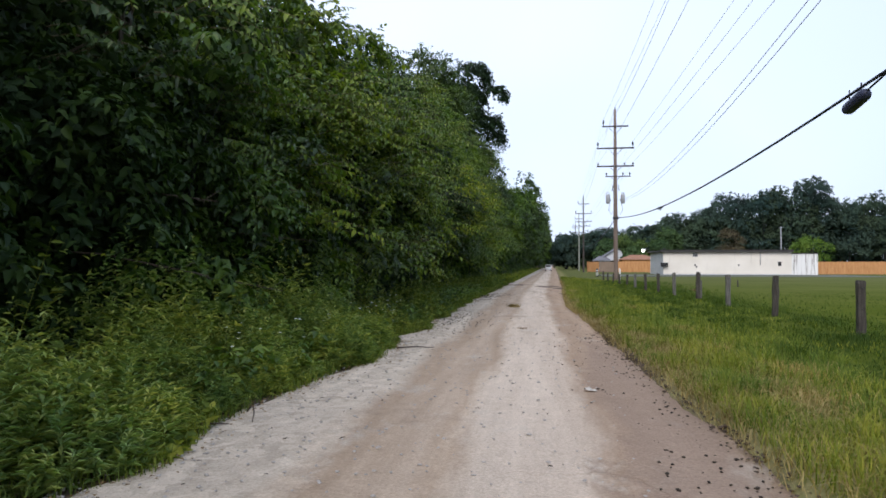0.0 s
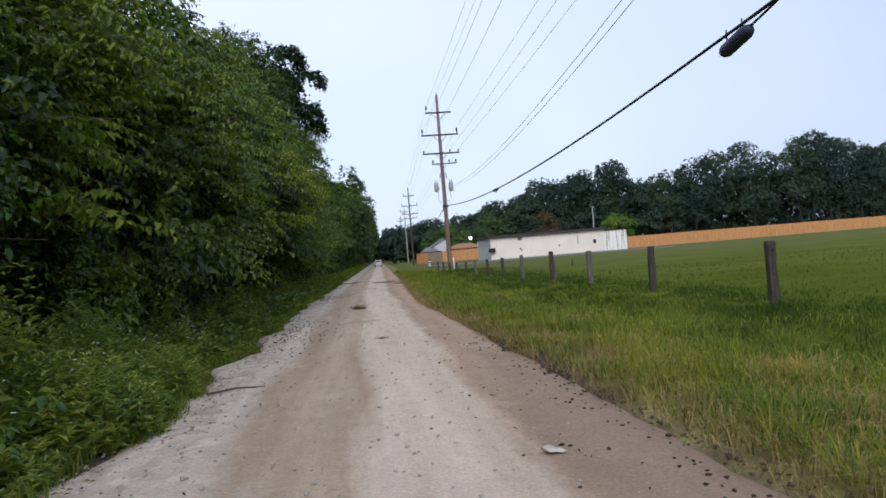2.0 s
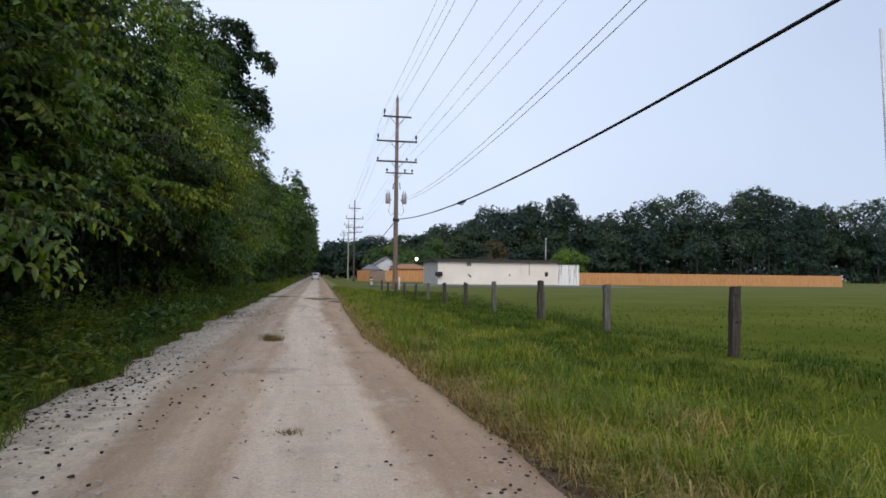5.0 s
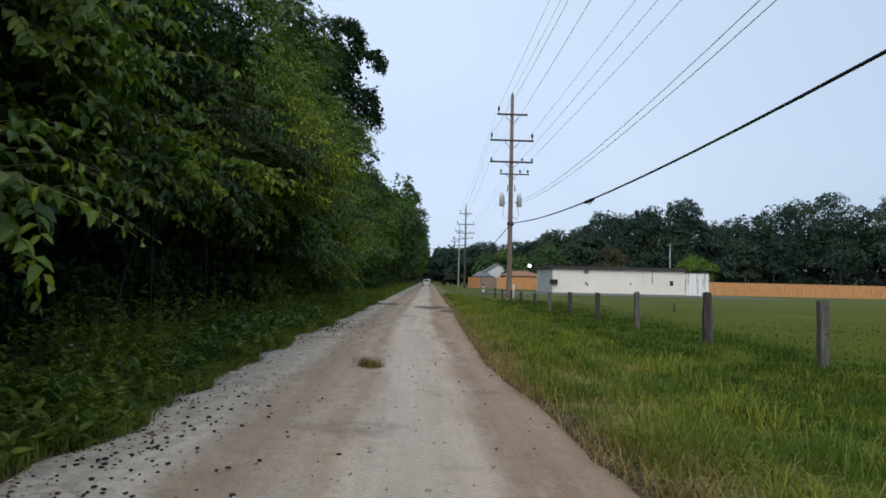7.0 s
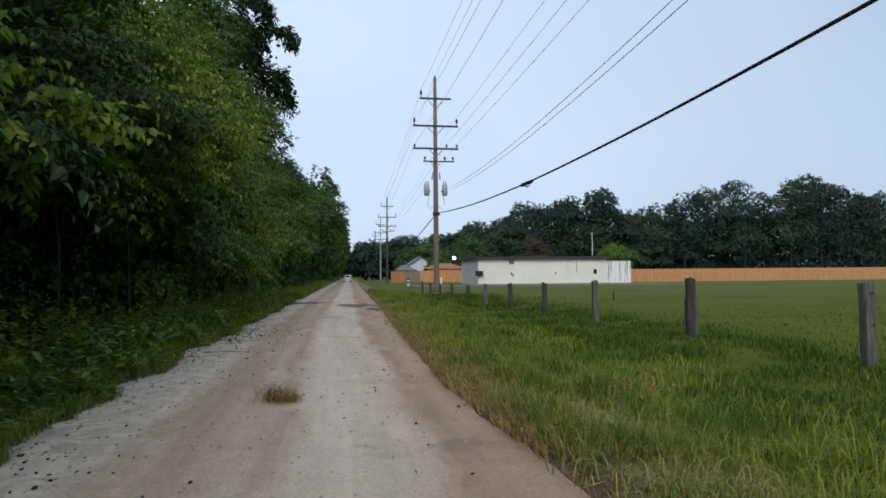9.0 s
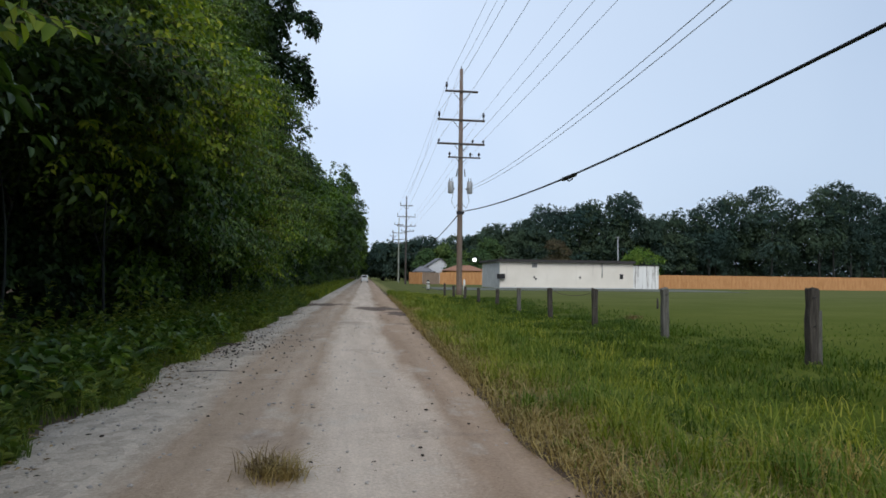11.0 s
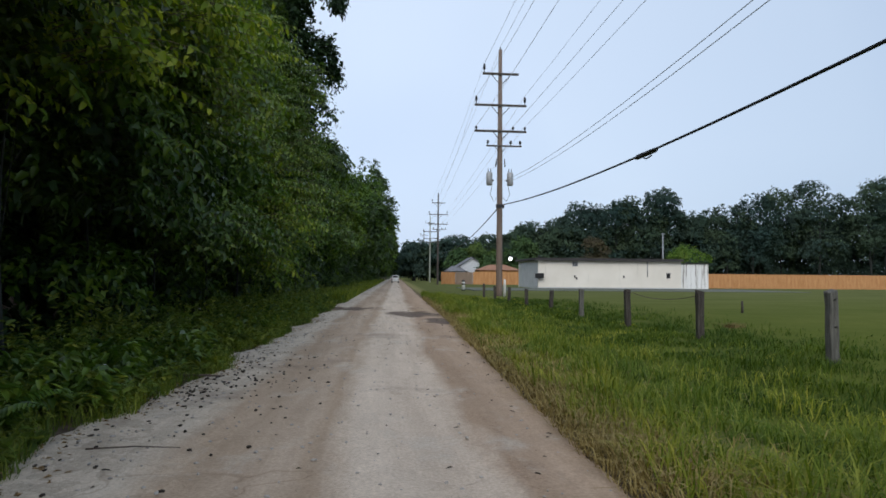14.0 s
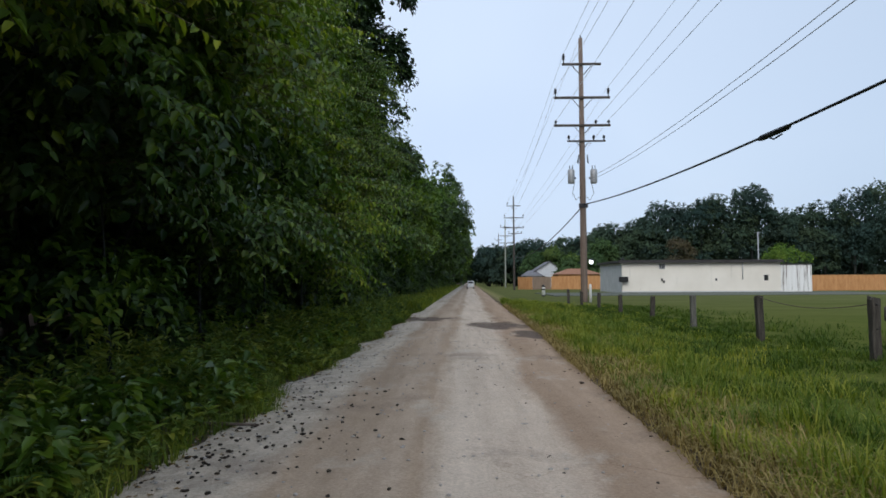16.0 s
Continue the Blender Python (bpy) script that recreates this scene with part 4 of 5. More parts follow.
def broad_weeds():
    """Low plants with broad, pointed leaves, in patches along the weeds' front."""
    rng = np.random.default_rng(43)
    n, per = 620, 12
    y = np.concatenate([rng.normal(21.5, 1.6, 220), rng.normal(2.5, 2.2, 200), rng.uniform(5, 40, 200)])
    x = left_edge(y) - 0.15 + edge_wave(y) - rng.uniform(0, 1.1, n)
    H = rng.uniform(0.18, 0.55, n)
    z = ground_z(x, y)
    u = rng.uniform(0.35, 1, (n, per))
    t = rng.uniform(0, 2 * np.pi, (n, per))
    out = np.stack([np.cos(t), np.sin(t), np.zeros((n, per))], -1)
    P = np.stack([x, y, z], 1)[:, None] + np.array([0, 0, 1.0]) * (u * H[:, None])[..., None] + out * 0.06
    D = out - np.array([0, 0, 1.0]) * rng.uniform(-0.3, 0.6, (n, per, 1))
    N = np.array([0.1, -0.1, 1.0]) + rng.normal(0, 0.25, (n, per, 3))
    L = (rng.uniform(0.08, 0.15, (n, 1)) * rng.uniform(0.7, 1.2, (n, per))).ravel()
    V, T = leaves(P.reshape(-1, 3), D.reshape(-1, 3), N.reshape(-1, 3), L, L * 0.58, droop=0.25, full=True)
    tagged(fast_mesh("broad_leaved_weeds", V, T, LEAF_SHOOT), "broad-leaved green weeds fringing the gravel", "weeds", kind="stuff")


def fern(x, y, seed):
    rng = np.random.default_rng(seed)
    root = thing("fern", "green fern with arching fronds among the weeds", "fern", "ferns", (x, y, float(ground_z(np.array(x), np.array(y)))))
    for k in range(8):
        a = k * 0.785 + rng.uniform(-0.3, 0.3)
        ln = rng.uniform(0.45, 0.75)
        d = np.array([math.cos(a), math.sin(a), 0.0])
        sd = np.array([-math.sin(a), math.cos(a), 0.0])
        u = np.repeat(np.linspace(0.2, 1.0, 16), 2)
        P = d * (u * ln * 0.8)[:, None] + np.array([0, 0, 1.0]) * (ln * (1.25 * u - 0.85 * u**2))[:, None]
        sg = np.tile([1.0, -1.0], 16)[:, None]
        D = sd * sg + d * 0.35 - np.array([0, 0, 0.25])
        L = ln * 0.26 * np.interp(u, [0.2, 0.4, 1.0], [0.6, 1.0, 0.15])
        V, T = leaves(P, D, np.tile([0.0, 0.0, 1.0], (32, 1)) + d * 0.3, L, L * 0.3, droop=0.2)
        fast_mesh("frond", V, T, LEAF_SHOOT, root)


def goldenrod():
    """Upright narrow-leaved plants, thick along the wood's edge."""
    rng = np.random.default_rng(37)
    n, per = 3900, 26
    y = np.concatenate([rng.uniform(-4, 7, 3000), rng.uniform(7, 46, 900)])
    q = rng.beta(1.1, 1.3, n)
    x = left_edge(y) + 0.02 + edge_wave(y) - q * 1.7
    H = (0.18 + 0.8 * q) * np.interp(y, [-4, 4, 10, 46], [1.35, 1.2, 0.75, 0.75]) * rng.uniform(0.55, 1.2, n)
    H *= np.clip([1.0 + 1.3 * noise.noise((a * 1.5, b * 1.1, 12.0)) for a, b in zip(x, y)], 0.4, 1.7)
    z = ground_z(x, y)
    u = rng.uniform(0.08, 1, (n, per))
    lean = rng.normal(0, 0.13, (n, 2)) + [0.08, 0]
    P = np.stack([x[:, None] + lean[:, :1] * u * H[:, None], y[:, None] + lean[:, 1:] * u * H[:, None], z[:, None] + u * H[:, None]], -1)
    t = rng.uniform(0, 2 * np.pi, (n, per))
    D = np.stack([np.cos(t), np.sin(t), rng.uniform(0.1, 1.3, (n, per))], -1)
    N = np.stack([-np.cos(t) * 0.7, -np.sin(t) * 0.7, np.ones((n, per))], -1)
    L = (np.interp(u, [0, 0.6, 1], [0.12, 0.1, 0.06]) * rng.uniform(0.7, 1.3, (n, per))).ravel()
    V, T = leaves(P.reshape(-1, 3), D.reshape(-1, 3), N.reshape(-1, 3), L, L * 0.26, droop=0.3)
    tagged(fast_mesh("goldenrod", V, T, GOLDENROD), "upright narrow-leaved green weeds beside the gravel", "weeds", kind="stuff")


def white_flowers():
    """Small white flower heads, scattered through the weeds."""
    rng = np.random.default_rng(45)
    n, per = 70, 6
    y = np.concatenate([rng.uniform(1.5, 10, 55), rng.uniform(10, 30, 15)])
    x = left_edge(y) - rng.uniform(0.2, 0.9, n)
    c = np.stack([x, y, ground_z(x, y) + rng.uniform(0.3, 0.7, n)], 1)
    t = np.arange(per) * (2 * np.pi / per) + rng.uniform(0, 1, (n, 1))
    D = np.stack([np.cos(t), np.sin(t), np.full((n, per), 0.3)], -1)
    V, T = leaves(np.repeat(c, per, 0), D.reshape(-1, 3), np.tile([0.3, -0.5, 1.0], (n * per, 1)), rng.uniform(0.014, 0.026, n * per), 0.012)
    st = np.stack([c, c - [0.003, 0, 0.5], c - [-0.003, 0, 0.5]], 1).reshape(-1, 3)
    more = ((st, np.arange(3 * n).reshape(-1, 3), SHOOT_STEM),)
    tagged(fast_mesh("white_flowers", V, T, WHITE_PLASTIC, None, more), "small white flower heads on thin stems among the weeds", "flowers", kind="stuff")


def dead_branches():
    rng = np.random.default_rng(39)
    for y, z in ((1.6, 1.5), (2.4, 2.2), (3.2, 1.25), (4.4, 1.75), (9.5, 2.6), (12.0, 2.2), (26.0, 2.9), (30.0, 2.1)):
        x = float(left_edge(y)) - 2.6
        e = Vector((x + rng.uniform(1.5, 2.0), y + rng.uniform(-0.5, 1.0), z + rng.uniform(-0.3, 0.2)))
        s = Vector((x - 0.6, y + rng.uniform(-0.3, 0.3), z + 0.1))
        root = thing("dead_branch", "thin bare grey branch reaching out of the foliage", "branch", "bare branches", tuple(s))
        m = (e - s) * 0.5 + Vector((0, 0, 0.08))
        stem = part("stem", tube([(0, 0, 0), m, e - s], [0.016, 0.011, 0.004], 5), STICK, root)
        for f in (0.45, 0.7, 0.85):
            o = m.lerp(e - s, f)
            part("twig", tube([o, o + Vector((rng.uniform(0.05, 0.25), rng.uniform(-0.25, 0.25), rng.uniform(-0.15, 0.2)))], [0.005, 0.002], 4), STICK, stem)


def far_edge():
    """Weeds and grass along the lane's far stretch."""
    rng = np.random.default_rng(47)
    n = 16000
    y = 44 + 150 * rng.uniform(0, 1, n) ** 1.4
    x = left_edge(y) + 0.3 - rng.exponential(0.9, n)
    P = np.stack([x, y, ground_z(x, y) - 0.01], 1)
    V, T = blades(P, rng.uniform(0.15, 0.6, n), rng.uniform(0.02, 0.05, n), rng.uniform(0.2, 0.8, n), rng)
    tagged(fast_mesh("far_weeds", V, T, WEED), "green weeds along the far left edge of the lane", "weeds", kind="stuff")


undergrowth()
grasses()
far_edge()
goldenrod()
broad_weeds()
white_flowers()
for k, (x, y) in enumerate(((-3.3, 20.4), (-3.55, 18.4), (-3.25, 21.3), (-3.6, 16.7), (-3.6, 12.4))):
    fern(x, y, 70 + k)
dead_branches()


# ---- utility poles and lines ----
def insulator(parent, x, z, h, y=0.0):
    bm = tube([(x, y, z), (x, y, z + h * 0.35), (x, y, z + h * 0.36), (x, y, z + h * 0.6), (x, y, z + h * 0.62), (x, y, z + h)], [0.03, 0.03, 0.075, 0.07, 0.09, 0.05], 8)
    part("insulator", bm, DARK_METAL, parent)


def crossarm(root, x0, x1, z, pins, pin_h, brace=0.75, thick=0.13):
    arm = part("crossarm", box(x0, x1, -0.24, -0.12, z - thick / 2, z + thick / 2, 0.012), ARM_WOOD, root)
    for x in pins:
        insulator(arm, x, z + thick / 2, pin_h, -0.18)
    if brace:
        for s in (-1, 1):
            part("brace", tube([(s * brace * 0.85, -0.26, z - 0.04), (s * 0.1, -0.2, z - brace * 0.85)], 0.022, 5), DARK_METAL, arm)
    return arm


def utility_pole(label, x, y, height=15.6, full=True, wood=POLE_WOOD, slim=1.0):
    z0 = float(ground_z(np.array(x), np.array(y)))
    root = thing("utility_pole", label, "utility pole", "utility poles along the lane", (x, y, z0))
    part("pole", tube([(0, 0, -0.3), (0, 0, 0.4), (0, 0, height * 0.5), (0, 0, height)], [0.24 * slim, 0.23 * slim, 0.19 * slim, 0.13 * slim], 14), wood, root)
    part("pole_top_pin", tube([(0, 0, height - 0.35), (0, 0, height + 0.2)], [0.05, 0.035], 6), DARK_METAL, root)
    crossarm(root, -1.15, 1.15, 14.0, (-1.05,), 0.55)
    crossarm(root, -1.65, 1.65, 12.0, (-1.55, 1.55), 0.5)
    crossarm(root, -1.65, 1.65, 10.35, (-1.55, 0.8, 1.55), 0.24, 0.6)
    crossarm(root, -0.9, 1.35, 9.42, (-0.8, 0.65, 1.25), 0.3, 0.45, 0.09)
    if full:
        for s in (-1, 1):
            can = part("transformer", tube([(s * 0.66, 0, 6.95), (s * 0.66, 0, 7.0), (s * 0.66, 0, 7.7), (s * 0.66, 0, 7.78)], [0.17, 0.2, 0.2, 0.15], 14), GREY_METAL, root, "grey cylindrical transformer can")
            for q in (-0.08, 0.08):
                part("bushing", tube([(s * 0.66 + q, 0, 7.75), (s * 0.66 + q, 0, 8.02)], [0.03, 0.02], 6), DARK_METAL, can)
            part("bracket", box(s * 0.4 - 0.22 * (s < 0), s * 0.4 + 0.22 * (s > 0), -0.04, 0.04, 7.2, 7.32), DARK_METAL, can)
            part("drop_lead", tube([(s * 0.5, -0.1, 6.95), (s * 0.62, -0.15, 6.35), (s * 0.4, -0.12, 5.95), (s * 0.16, -0.1, 6.2)], 0.016, 5), RUBBER, can)
        part("cutout", tube([(-0.3, -0.2, 8.1), (-0.24, -0.25, 8.6)], [0.04, 0.03], 6), DARK_METAL, root)
        part("cutout", tube([(0.3, -0.2, 8.1), (0.24, -0.25, 8.6)], [0.04, 0.03], 6), DARK_METAL, root)
        part("cable_clamp", box(-0.26, 0.26, -0.22, -0.1, 5.5, 5.75, 0.02), DARK_METAL, root)
        part("riser_pipe", tube([(0.34, -0.05, -0.1), (0.34, -0.05, 0.95), (0.33, -0.05, 1.05)], [0.075, 0.075, 0.05], 8), WHITE_PLASTIC, root, "white plastic cable guard")
    return root


P1 = (6.92, 56.3)
utility_pole("tall wooden utility pole with four crossarms and transformers", *P1, slim=0.9)
POLES = [(7.85, 109.6, 13.2), (9.0, 139.0, 13.2), (11.0, 185.0, 14.0), (13.2, 240.0, 15.0)]
utility_pole("wooden utility pole with crossarms beside the lane", *POLES[0][:2], full=False, wood=ARM_WOOD, slim=0.8).scale = (0.84, 0.84, 0.84)
utility_pole("pale wooden utility pole with crossarms", *POLES[1][:2], full=False, wood=POLE_PALE, slim=0.8).scale = (0.8, 0.8, 0.8)
for x, y, h in POLES[2:]:
    utility_pole("distant wooden utility pole with crossarms", x, y, full=False, wood=ARM_WOOD, slim=0.8).scale = (0.84, 0.84, 0.84)
P0 = (5.98, 2.2)
utility_pole("wooden utility pole behind the fence line", *P0, full=False)


def wire(name, a, b, sag, r, mat, label, group="overhead power lines"):
    pts = []
    for k in range(25):
        f = k / 24
        p = Vector(a).lerp(Vector(b), f)
        p.z -= 4 * sag * f * (1 - f)
        pts.append(p)
    ob = part(name, tube(pts, r, 5), mat)
    return tagged(ob, label, "power line", group)


SPAN = [(0.0, 15.75, 0.5), (-1.05, 14.6, 0.5), (-1.55, 12.5, 1.1), (1.55, 12.6, 0.2), (-1.55, 10.6, 0.6), (0.8, 10.65, 0.25), (1.55, 10.65, 0.25)]
for dx, z, sag in SPAN:
    wire("power_line", (P0[0] + dx, P0[1] - 0.18, z), (P1[0] + dx, P1[1] - 0.18, z), sag, 0.01, WIRE_M, "thin grey overhead power line")
wire("power_line", (4.91, P0[1], 6.99), (7.48, P1[1] - 0.18, 7.14), 1.07, 0.01, WIRE_M, "thin grey secondary line sagging to the transformers")
wire("power_line", (4.97, P0[1], 7.41), (7.17, P1[1] - 0.18, 7.2), 1.18, 0.01, WIRE_M, "thin grey secondary line sagging to the transformers")
for dx, z, sag in SPAN:
    wire("power_line", (P1[0] + dx, P1[1] - 0.18, z), (POLES[0][0] + dx * 0.84, POLES[0][1] - 0.18, z * 0.84), sag, 0.009, WIRE_M, "thin grey overhead power line between poles")
wire("telephone_cable", (P0[0], P0[1], 5.3), (P1[0], P1[1] - 0.2, 5.66), 0.98, 0.032, RUBBER, "thick black telephone cable sagging between poles", "telephone cables")
wire("telephone_cable", (P1[0], P1[1] + 0.1, 5.6), (POLES[0][0], POLES[0][1], 4.6), 1.0, 0.035, RUBBER, "thick black telephone cable running on to the next pole", "telephone cables")
wire("service_cable", (P0[0] - 0.1, P0[1], 6.2), (6.12, 8.8, 4.8), 0.1, 0.022, RUBBER, "black service cable joining the splice case", "telephone cables")


def splice_case(x, y, z):
    root = thing("splice_case", "dark blue plastic splice case hung under the telephone cable", "splice case", at=(x, y, z))
    part("body", tube([(0, -0.5, 0.1), (0, -0.44, 0.06), (0, -0.36, 0.04), (0, 0.3, -0.08), (0, 0.38, -0.09), (0, 0.43, -0.1)], [0.04, 0.1, 0.13, 0.13, 0.1, 0.03], 14), CASE_M, root)
    for q in (-0.25, 0.25):
        part("hanger", tube([(0, q, 0.05 - q * 0.17), (0, q, 0.3 - q * 0.05)], 0.015, 5), DARK_METAL, root)


splice_case(6.12, 9.25, 4.71)
sl = thing("cable_splice", "black sleeve joint on the telephone cable", "cable splice", at=(6.56, 32.8, 4.53))
part("sleeve", tube([(0, -0.75, 0), (0, -0.6, 0), (0, 0.5, 0.02), (0, 0.7, 0.02)], [0.035, 0.07, 0.075, 0.035], 8), RUBBER, sl)
part("tail", tube([(0.0, 0.3, 0.0), (0.02, 0.0, -0.12), (0.0, -0.4, -0.1)], 0.02, 5), RUBBER, sl)


# ---- fence posts ----
def fence_post(x, y, h, mat, seed, pale_side=False, lean=(0, 0)):
    rng = np.random.default_rng(seed)
    z0 = float(ground_z(np.array(x), np.array(y)))
    root = thing("fence_post", "weathered square wooden fence post in tall grass" if not pale_side else "weathered wooden fence post with a pale strip as its lighter side", "fence post", "fence posts", (x, y, z0))
    bm = box(-0.065, 0.065, -0.062, 0.062, -0.2, h, 0.01)
    bmesh.ops.subdivide_edges(bm, edges=[e for e in bm.edges if abs(e.verts[0].co.z - e.verts[1].co.z) > 0.5], cuts=5)
    for v in bm.verts:
        f = v.co.z / h
        v.co.x += lean[0] * f + rng.normal(0, 0.006)
        v.co.y += lean[1] * f + rng.normal(0, 0.006)
        if v.co.z > h - 0.03:
            v.co.z += rng.normal(0, 0.02)
    post = part("post", bm, mat, root)
    if pale_side:
        # This stake is added: a pale strip for the post's lighter side.
        part("stake", box(0.085, 0.145, -0.03, 0.03, -0.2, h * 0.72, 0.008), POST_PALE, root)
    for z in (h * 0.88, h * 0.5):
        part("staple", tube([(-0.02, -0.065, z), (0.0, -0.085, z + 0.02), (0.02, -0.065, z)], 0.006, 4), DARK_METAL, root)


POSTS = [(7.9, 1.0), (12.25, 1.02), (16.23, 0.97), (20.05, 1.0), (24.15, 0.98), (27.85, 0.95), (31.5, 0.92), (35.25, 0.85), (38.8, 0.74), (42.7, 0.72), (46.4, 0.72), (50.1, 0.72), (53.8, 0.8)]
for k, (y, h) in enumerate(POSTS):
    fence_post(5.55, y, h, POST_PALE if k in (2, 4, 7) else POST_WOOD, 60 + k, pale_side=(k == 3), lean=[(0, 0), (0.03, 0), (0.0, 0.02), (0.02, 0), (-0.01, 0), (0.0, 0), (-0.02, 0.01)][k % 7])
for k in (6,):
    wire("fence_wire", (5.5, POSTS[k - 1][0], 0.85), (5.5, POSTS[k][0], 0.88), 0.14, 0.007, STICK, "slack rusty fence wire grown over with dry vine", "fence wires")


# ---- building, fences, houses ----
def white_building():
    root = thing("low_building", "long low white-painted block building with a dark flat roof", "building", at=(16.25, 84, 0))
    W, Dp, H = 15.8, 9.8, 3.0
    for nm, bm, mat in (("front_wall", box(0, W, 0, 0.2, -0.3, H), BLOCK), ("back_wall", box(0, W, Dp - 0.2, Dp, -0.3, H), BLOCK),
                        ("side_wall", box(0, 0.2, 0.2, Dp - 0.2, -0.3, H), BLOCK_SIDE), ("side_wall", box(W - 0.2, W, 0.2, Dp - 0.2, -0.3, H), BLOCK_SIDE)):
        part(nm, bm, mat, root)
    roof = part("roof", box(-0.35, W + 0.1, -0.4, Dp + 0.3, H, H + 0.22, 0.02), ROOF_DARK, root, "dark flat roof with overhanging eaves")
    part("fascia", box(-0.38, W + 0.1, -0.44, -0.4, H - 0.06, H + 0.24), ROOF_DARK, roof)
    part("vent_pipe", tube([(0.2, 0.4, H + 0.2), (0.2, 0.4, H + 0.5)], 0.12, 8), DARK_METAL, roof)
    win = part("window", box(14.15, 14.55, -0.03, 0.05, 1.15, 1.65), BLACK, root, "small dark window opening")
    part("window_frame", box(14.1, 14.6, -0.05, -0.03, 1.65, 1.71), DARK_METAL, win)
    vent = part("wall_vent", box(3.7, 4.3, -0.04, 0.02, 2.35, 2.85), GREY_METAL, root, "dark louvred wall vent")
    for q in range(3):
        part("slat", box(3.76 + q * 0.19, 3.86 + q * 0.19, -0.07, -0.04, 2.4, 2.8), BLACK, vent)
    part("air_conditioner", box(-0.35, 0.5, -0.5, -0.0, 1.05, 1.6, 0.03), BLACK, root, "black boxed air conditioner at the corner")
    part("downpipe", tube([(12.0, -0.06, 1.3), (12.0, -0.06, 2.98)], 0.05, 6), GREY_METAL, root)
    part("base_course", box(-0.05, W, -0.08, -0.003, -0.3, 0.12), BLOCK_SIDE, root)
    for q, (x, z) in enumerate(((4.1, 0.95), (9.3, 1.15), (3.9, 1.15))):
        part("bracket", box(x, x + 0.14, -0.08, -0.002, z, z + 0.25), DARK_METAL, root)
    shed = thing("lean_to_shed", "white metal shed streaked with rust, against the building", "shed", at=(32.1, 84.3, 0))
    for q in range(8):
        part("panel", box(q * 0.4, q * 0.4 + 0.39, -0.02 * (q % 2), 0.06, -0.2, 2.72), SHED, shed)
    part("side_panel", box(3.14, 3.2, 0.06, 6, -0.2, 2.7), SHED, shed)
    part("roof", box(-0.02, 3.3, -0.1, 6.1, 2.72, 2.82), ROOF_DARK, shed)
    part("post", box(-0.06, 0.0, -0.08, 0.0, -0.2, 2.75), BLACK, shed)
    mast = thing("antenna_mast", "thin grey antenna mast behind the roof", "mast", at=(33.6, 92, 0))
    part("pole", tube([(0, 0, -0.2), (0, 0, 6.6)], [0.09, 0.06], 6), GREY_METAL, mast)
    part("aerial", tube([(-0.3, 0, 6.5), (0.3, 0, 6.5)], 0.03, 5), GREY_METAL, mast)
    lamp = thing("security_light", "glowing white security light on a short arm", "security light", at=(15.25, 93.8, 3.45))
    part("arm", tube([(1.05, 0, -0.5), (0.6, 0, 0.15), (0.15, 0, 0.15)], 0.04, 6), DARK_METAL, lamp)
    part("hood", tube([(0, 0, 0.3), (0, 0, 0.22), (0, 0, 0.12)], [0.05, 0.2, 0.24], 14), DARK_METAL, lamp)
    lm, n, l, b = material("lamp_glow", 0.4)
    b.inputs["Base Color"].default_value = (0.9, 0.9, 0.9, 1)
    b.inputs["Emission Color"].default_value = (1, 1, 1, 1)
    b.inputs["Emission Strength"].default_value = 3.0
    part("lens", tube([(0, 0, 0.16), (0, 0, 0.05), (0, 0, -0.1), (0, 0, -0.24), (0, 0, -0.3)], [0.16, 0.21, 0.23, 0.17, 0.06], 14), lm, lamp, "bright white lens")
    lot = part("gravel_lot", box(7.5, 38, 71, 84.2, -0.1, 0.03), GRAVEL_LOT)
    tagged(lot, "grey gravel yard before the white building", "pavement", kind="structure")


def board_fence(label, x0, x1, y0, y1, h, mat, panel=2.4):
    root = thing("board_fence", label, "fence", "board fences", (x0, y0, 0))
    L = math.hypot(x1 - x0, y1 - y0)
    a = math.atan2(y1 - y0, x1 - x0)
    rng = np.random.default_rng(int(x0 * 10))
    root.rotation_euler[2] = a
    n = max(1, round(L / panel))
    w = L / n
    for k in range(n):
        bm = bmesh.new()
        line = [(0.0, 0.012)]
        for j in range(int(w / 0.15)):
            q = rng.uniform(-0.004, 0.004)
            line += [(j * 0.15, q), (j * 0.15 + 0.138, q), (j * 0.15 + 0.139, 0.016), (j * 0.15 + 0.149, 0.016)]
        line += [(w - 0.01, 0.016), (w - 0.01, 0.024), (0.0, 0.024)]
        lo = [bm.verts.new((k * w + p, q, 0.02)) for p, q in line]
        hi = [bm.verts.new((k * w + p, q, h)) for p, q in line]
        for j in range(len(line)):
            bm.faces.new((lo[j], lo[(j + 1) % len(line)], hi[(j + 1) % len(line)], hi[j]))
        bm.faces.new(hi)
        part("panel", bm, mat, root)
        part("post", box(k * w - 0.05, k * w + 0.05, 0.03, 0.13, -0.2, h + 0.03), mat, root)
    for z in (0.3, h - 0.25):
        part("rail", box(0, L, 0.023, 0.06, z, z + 0.09), mat, root)


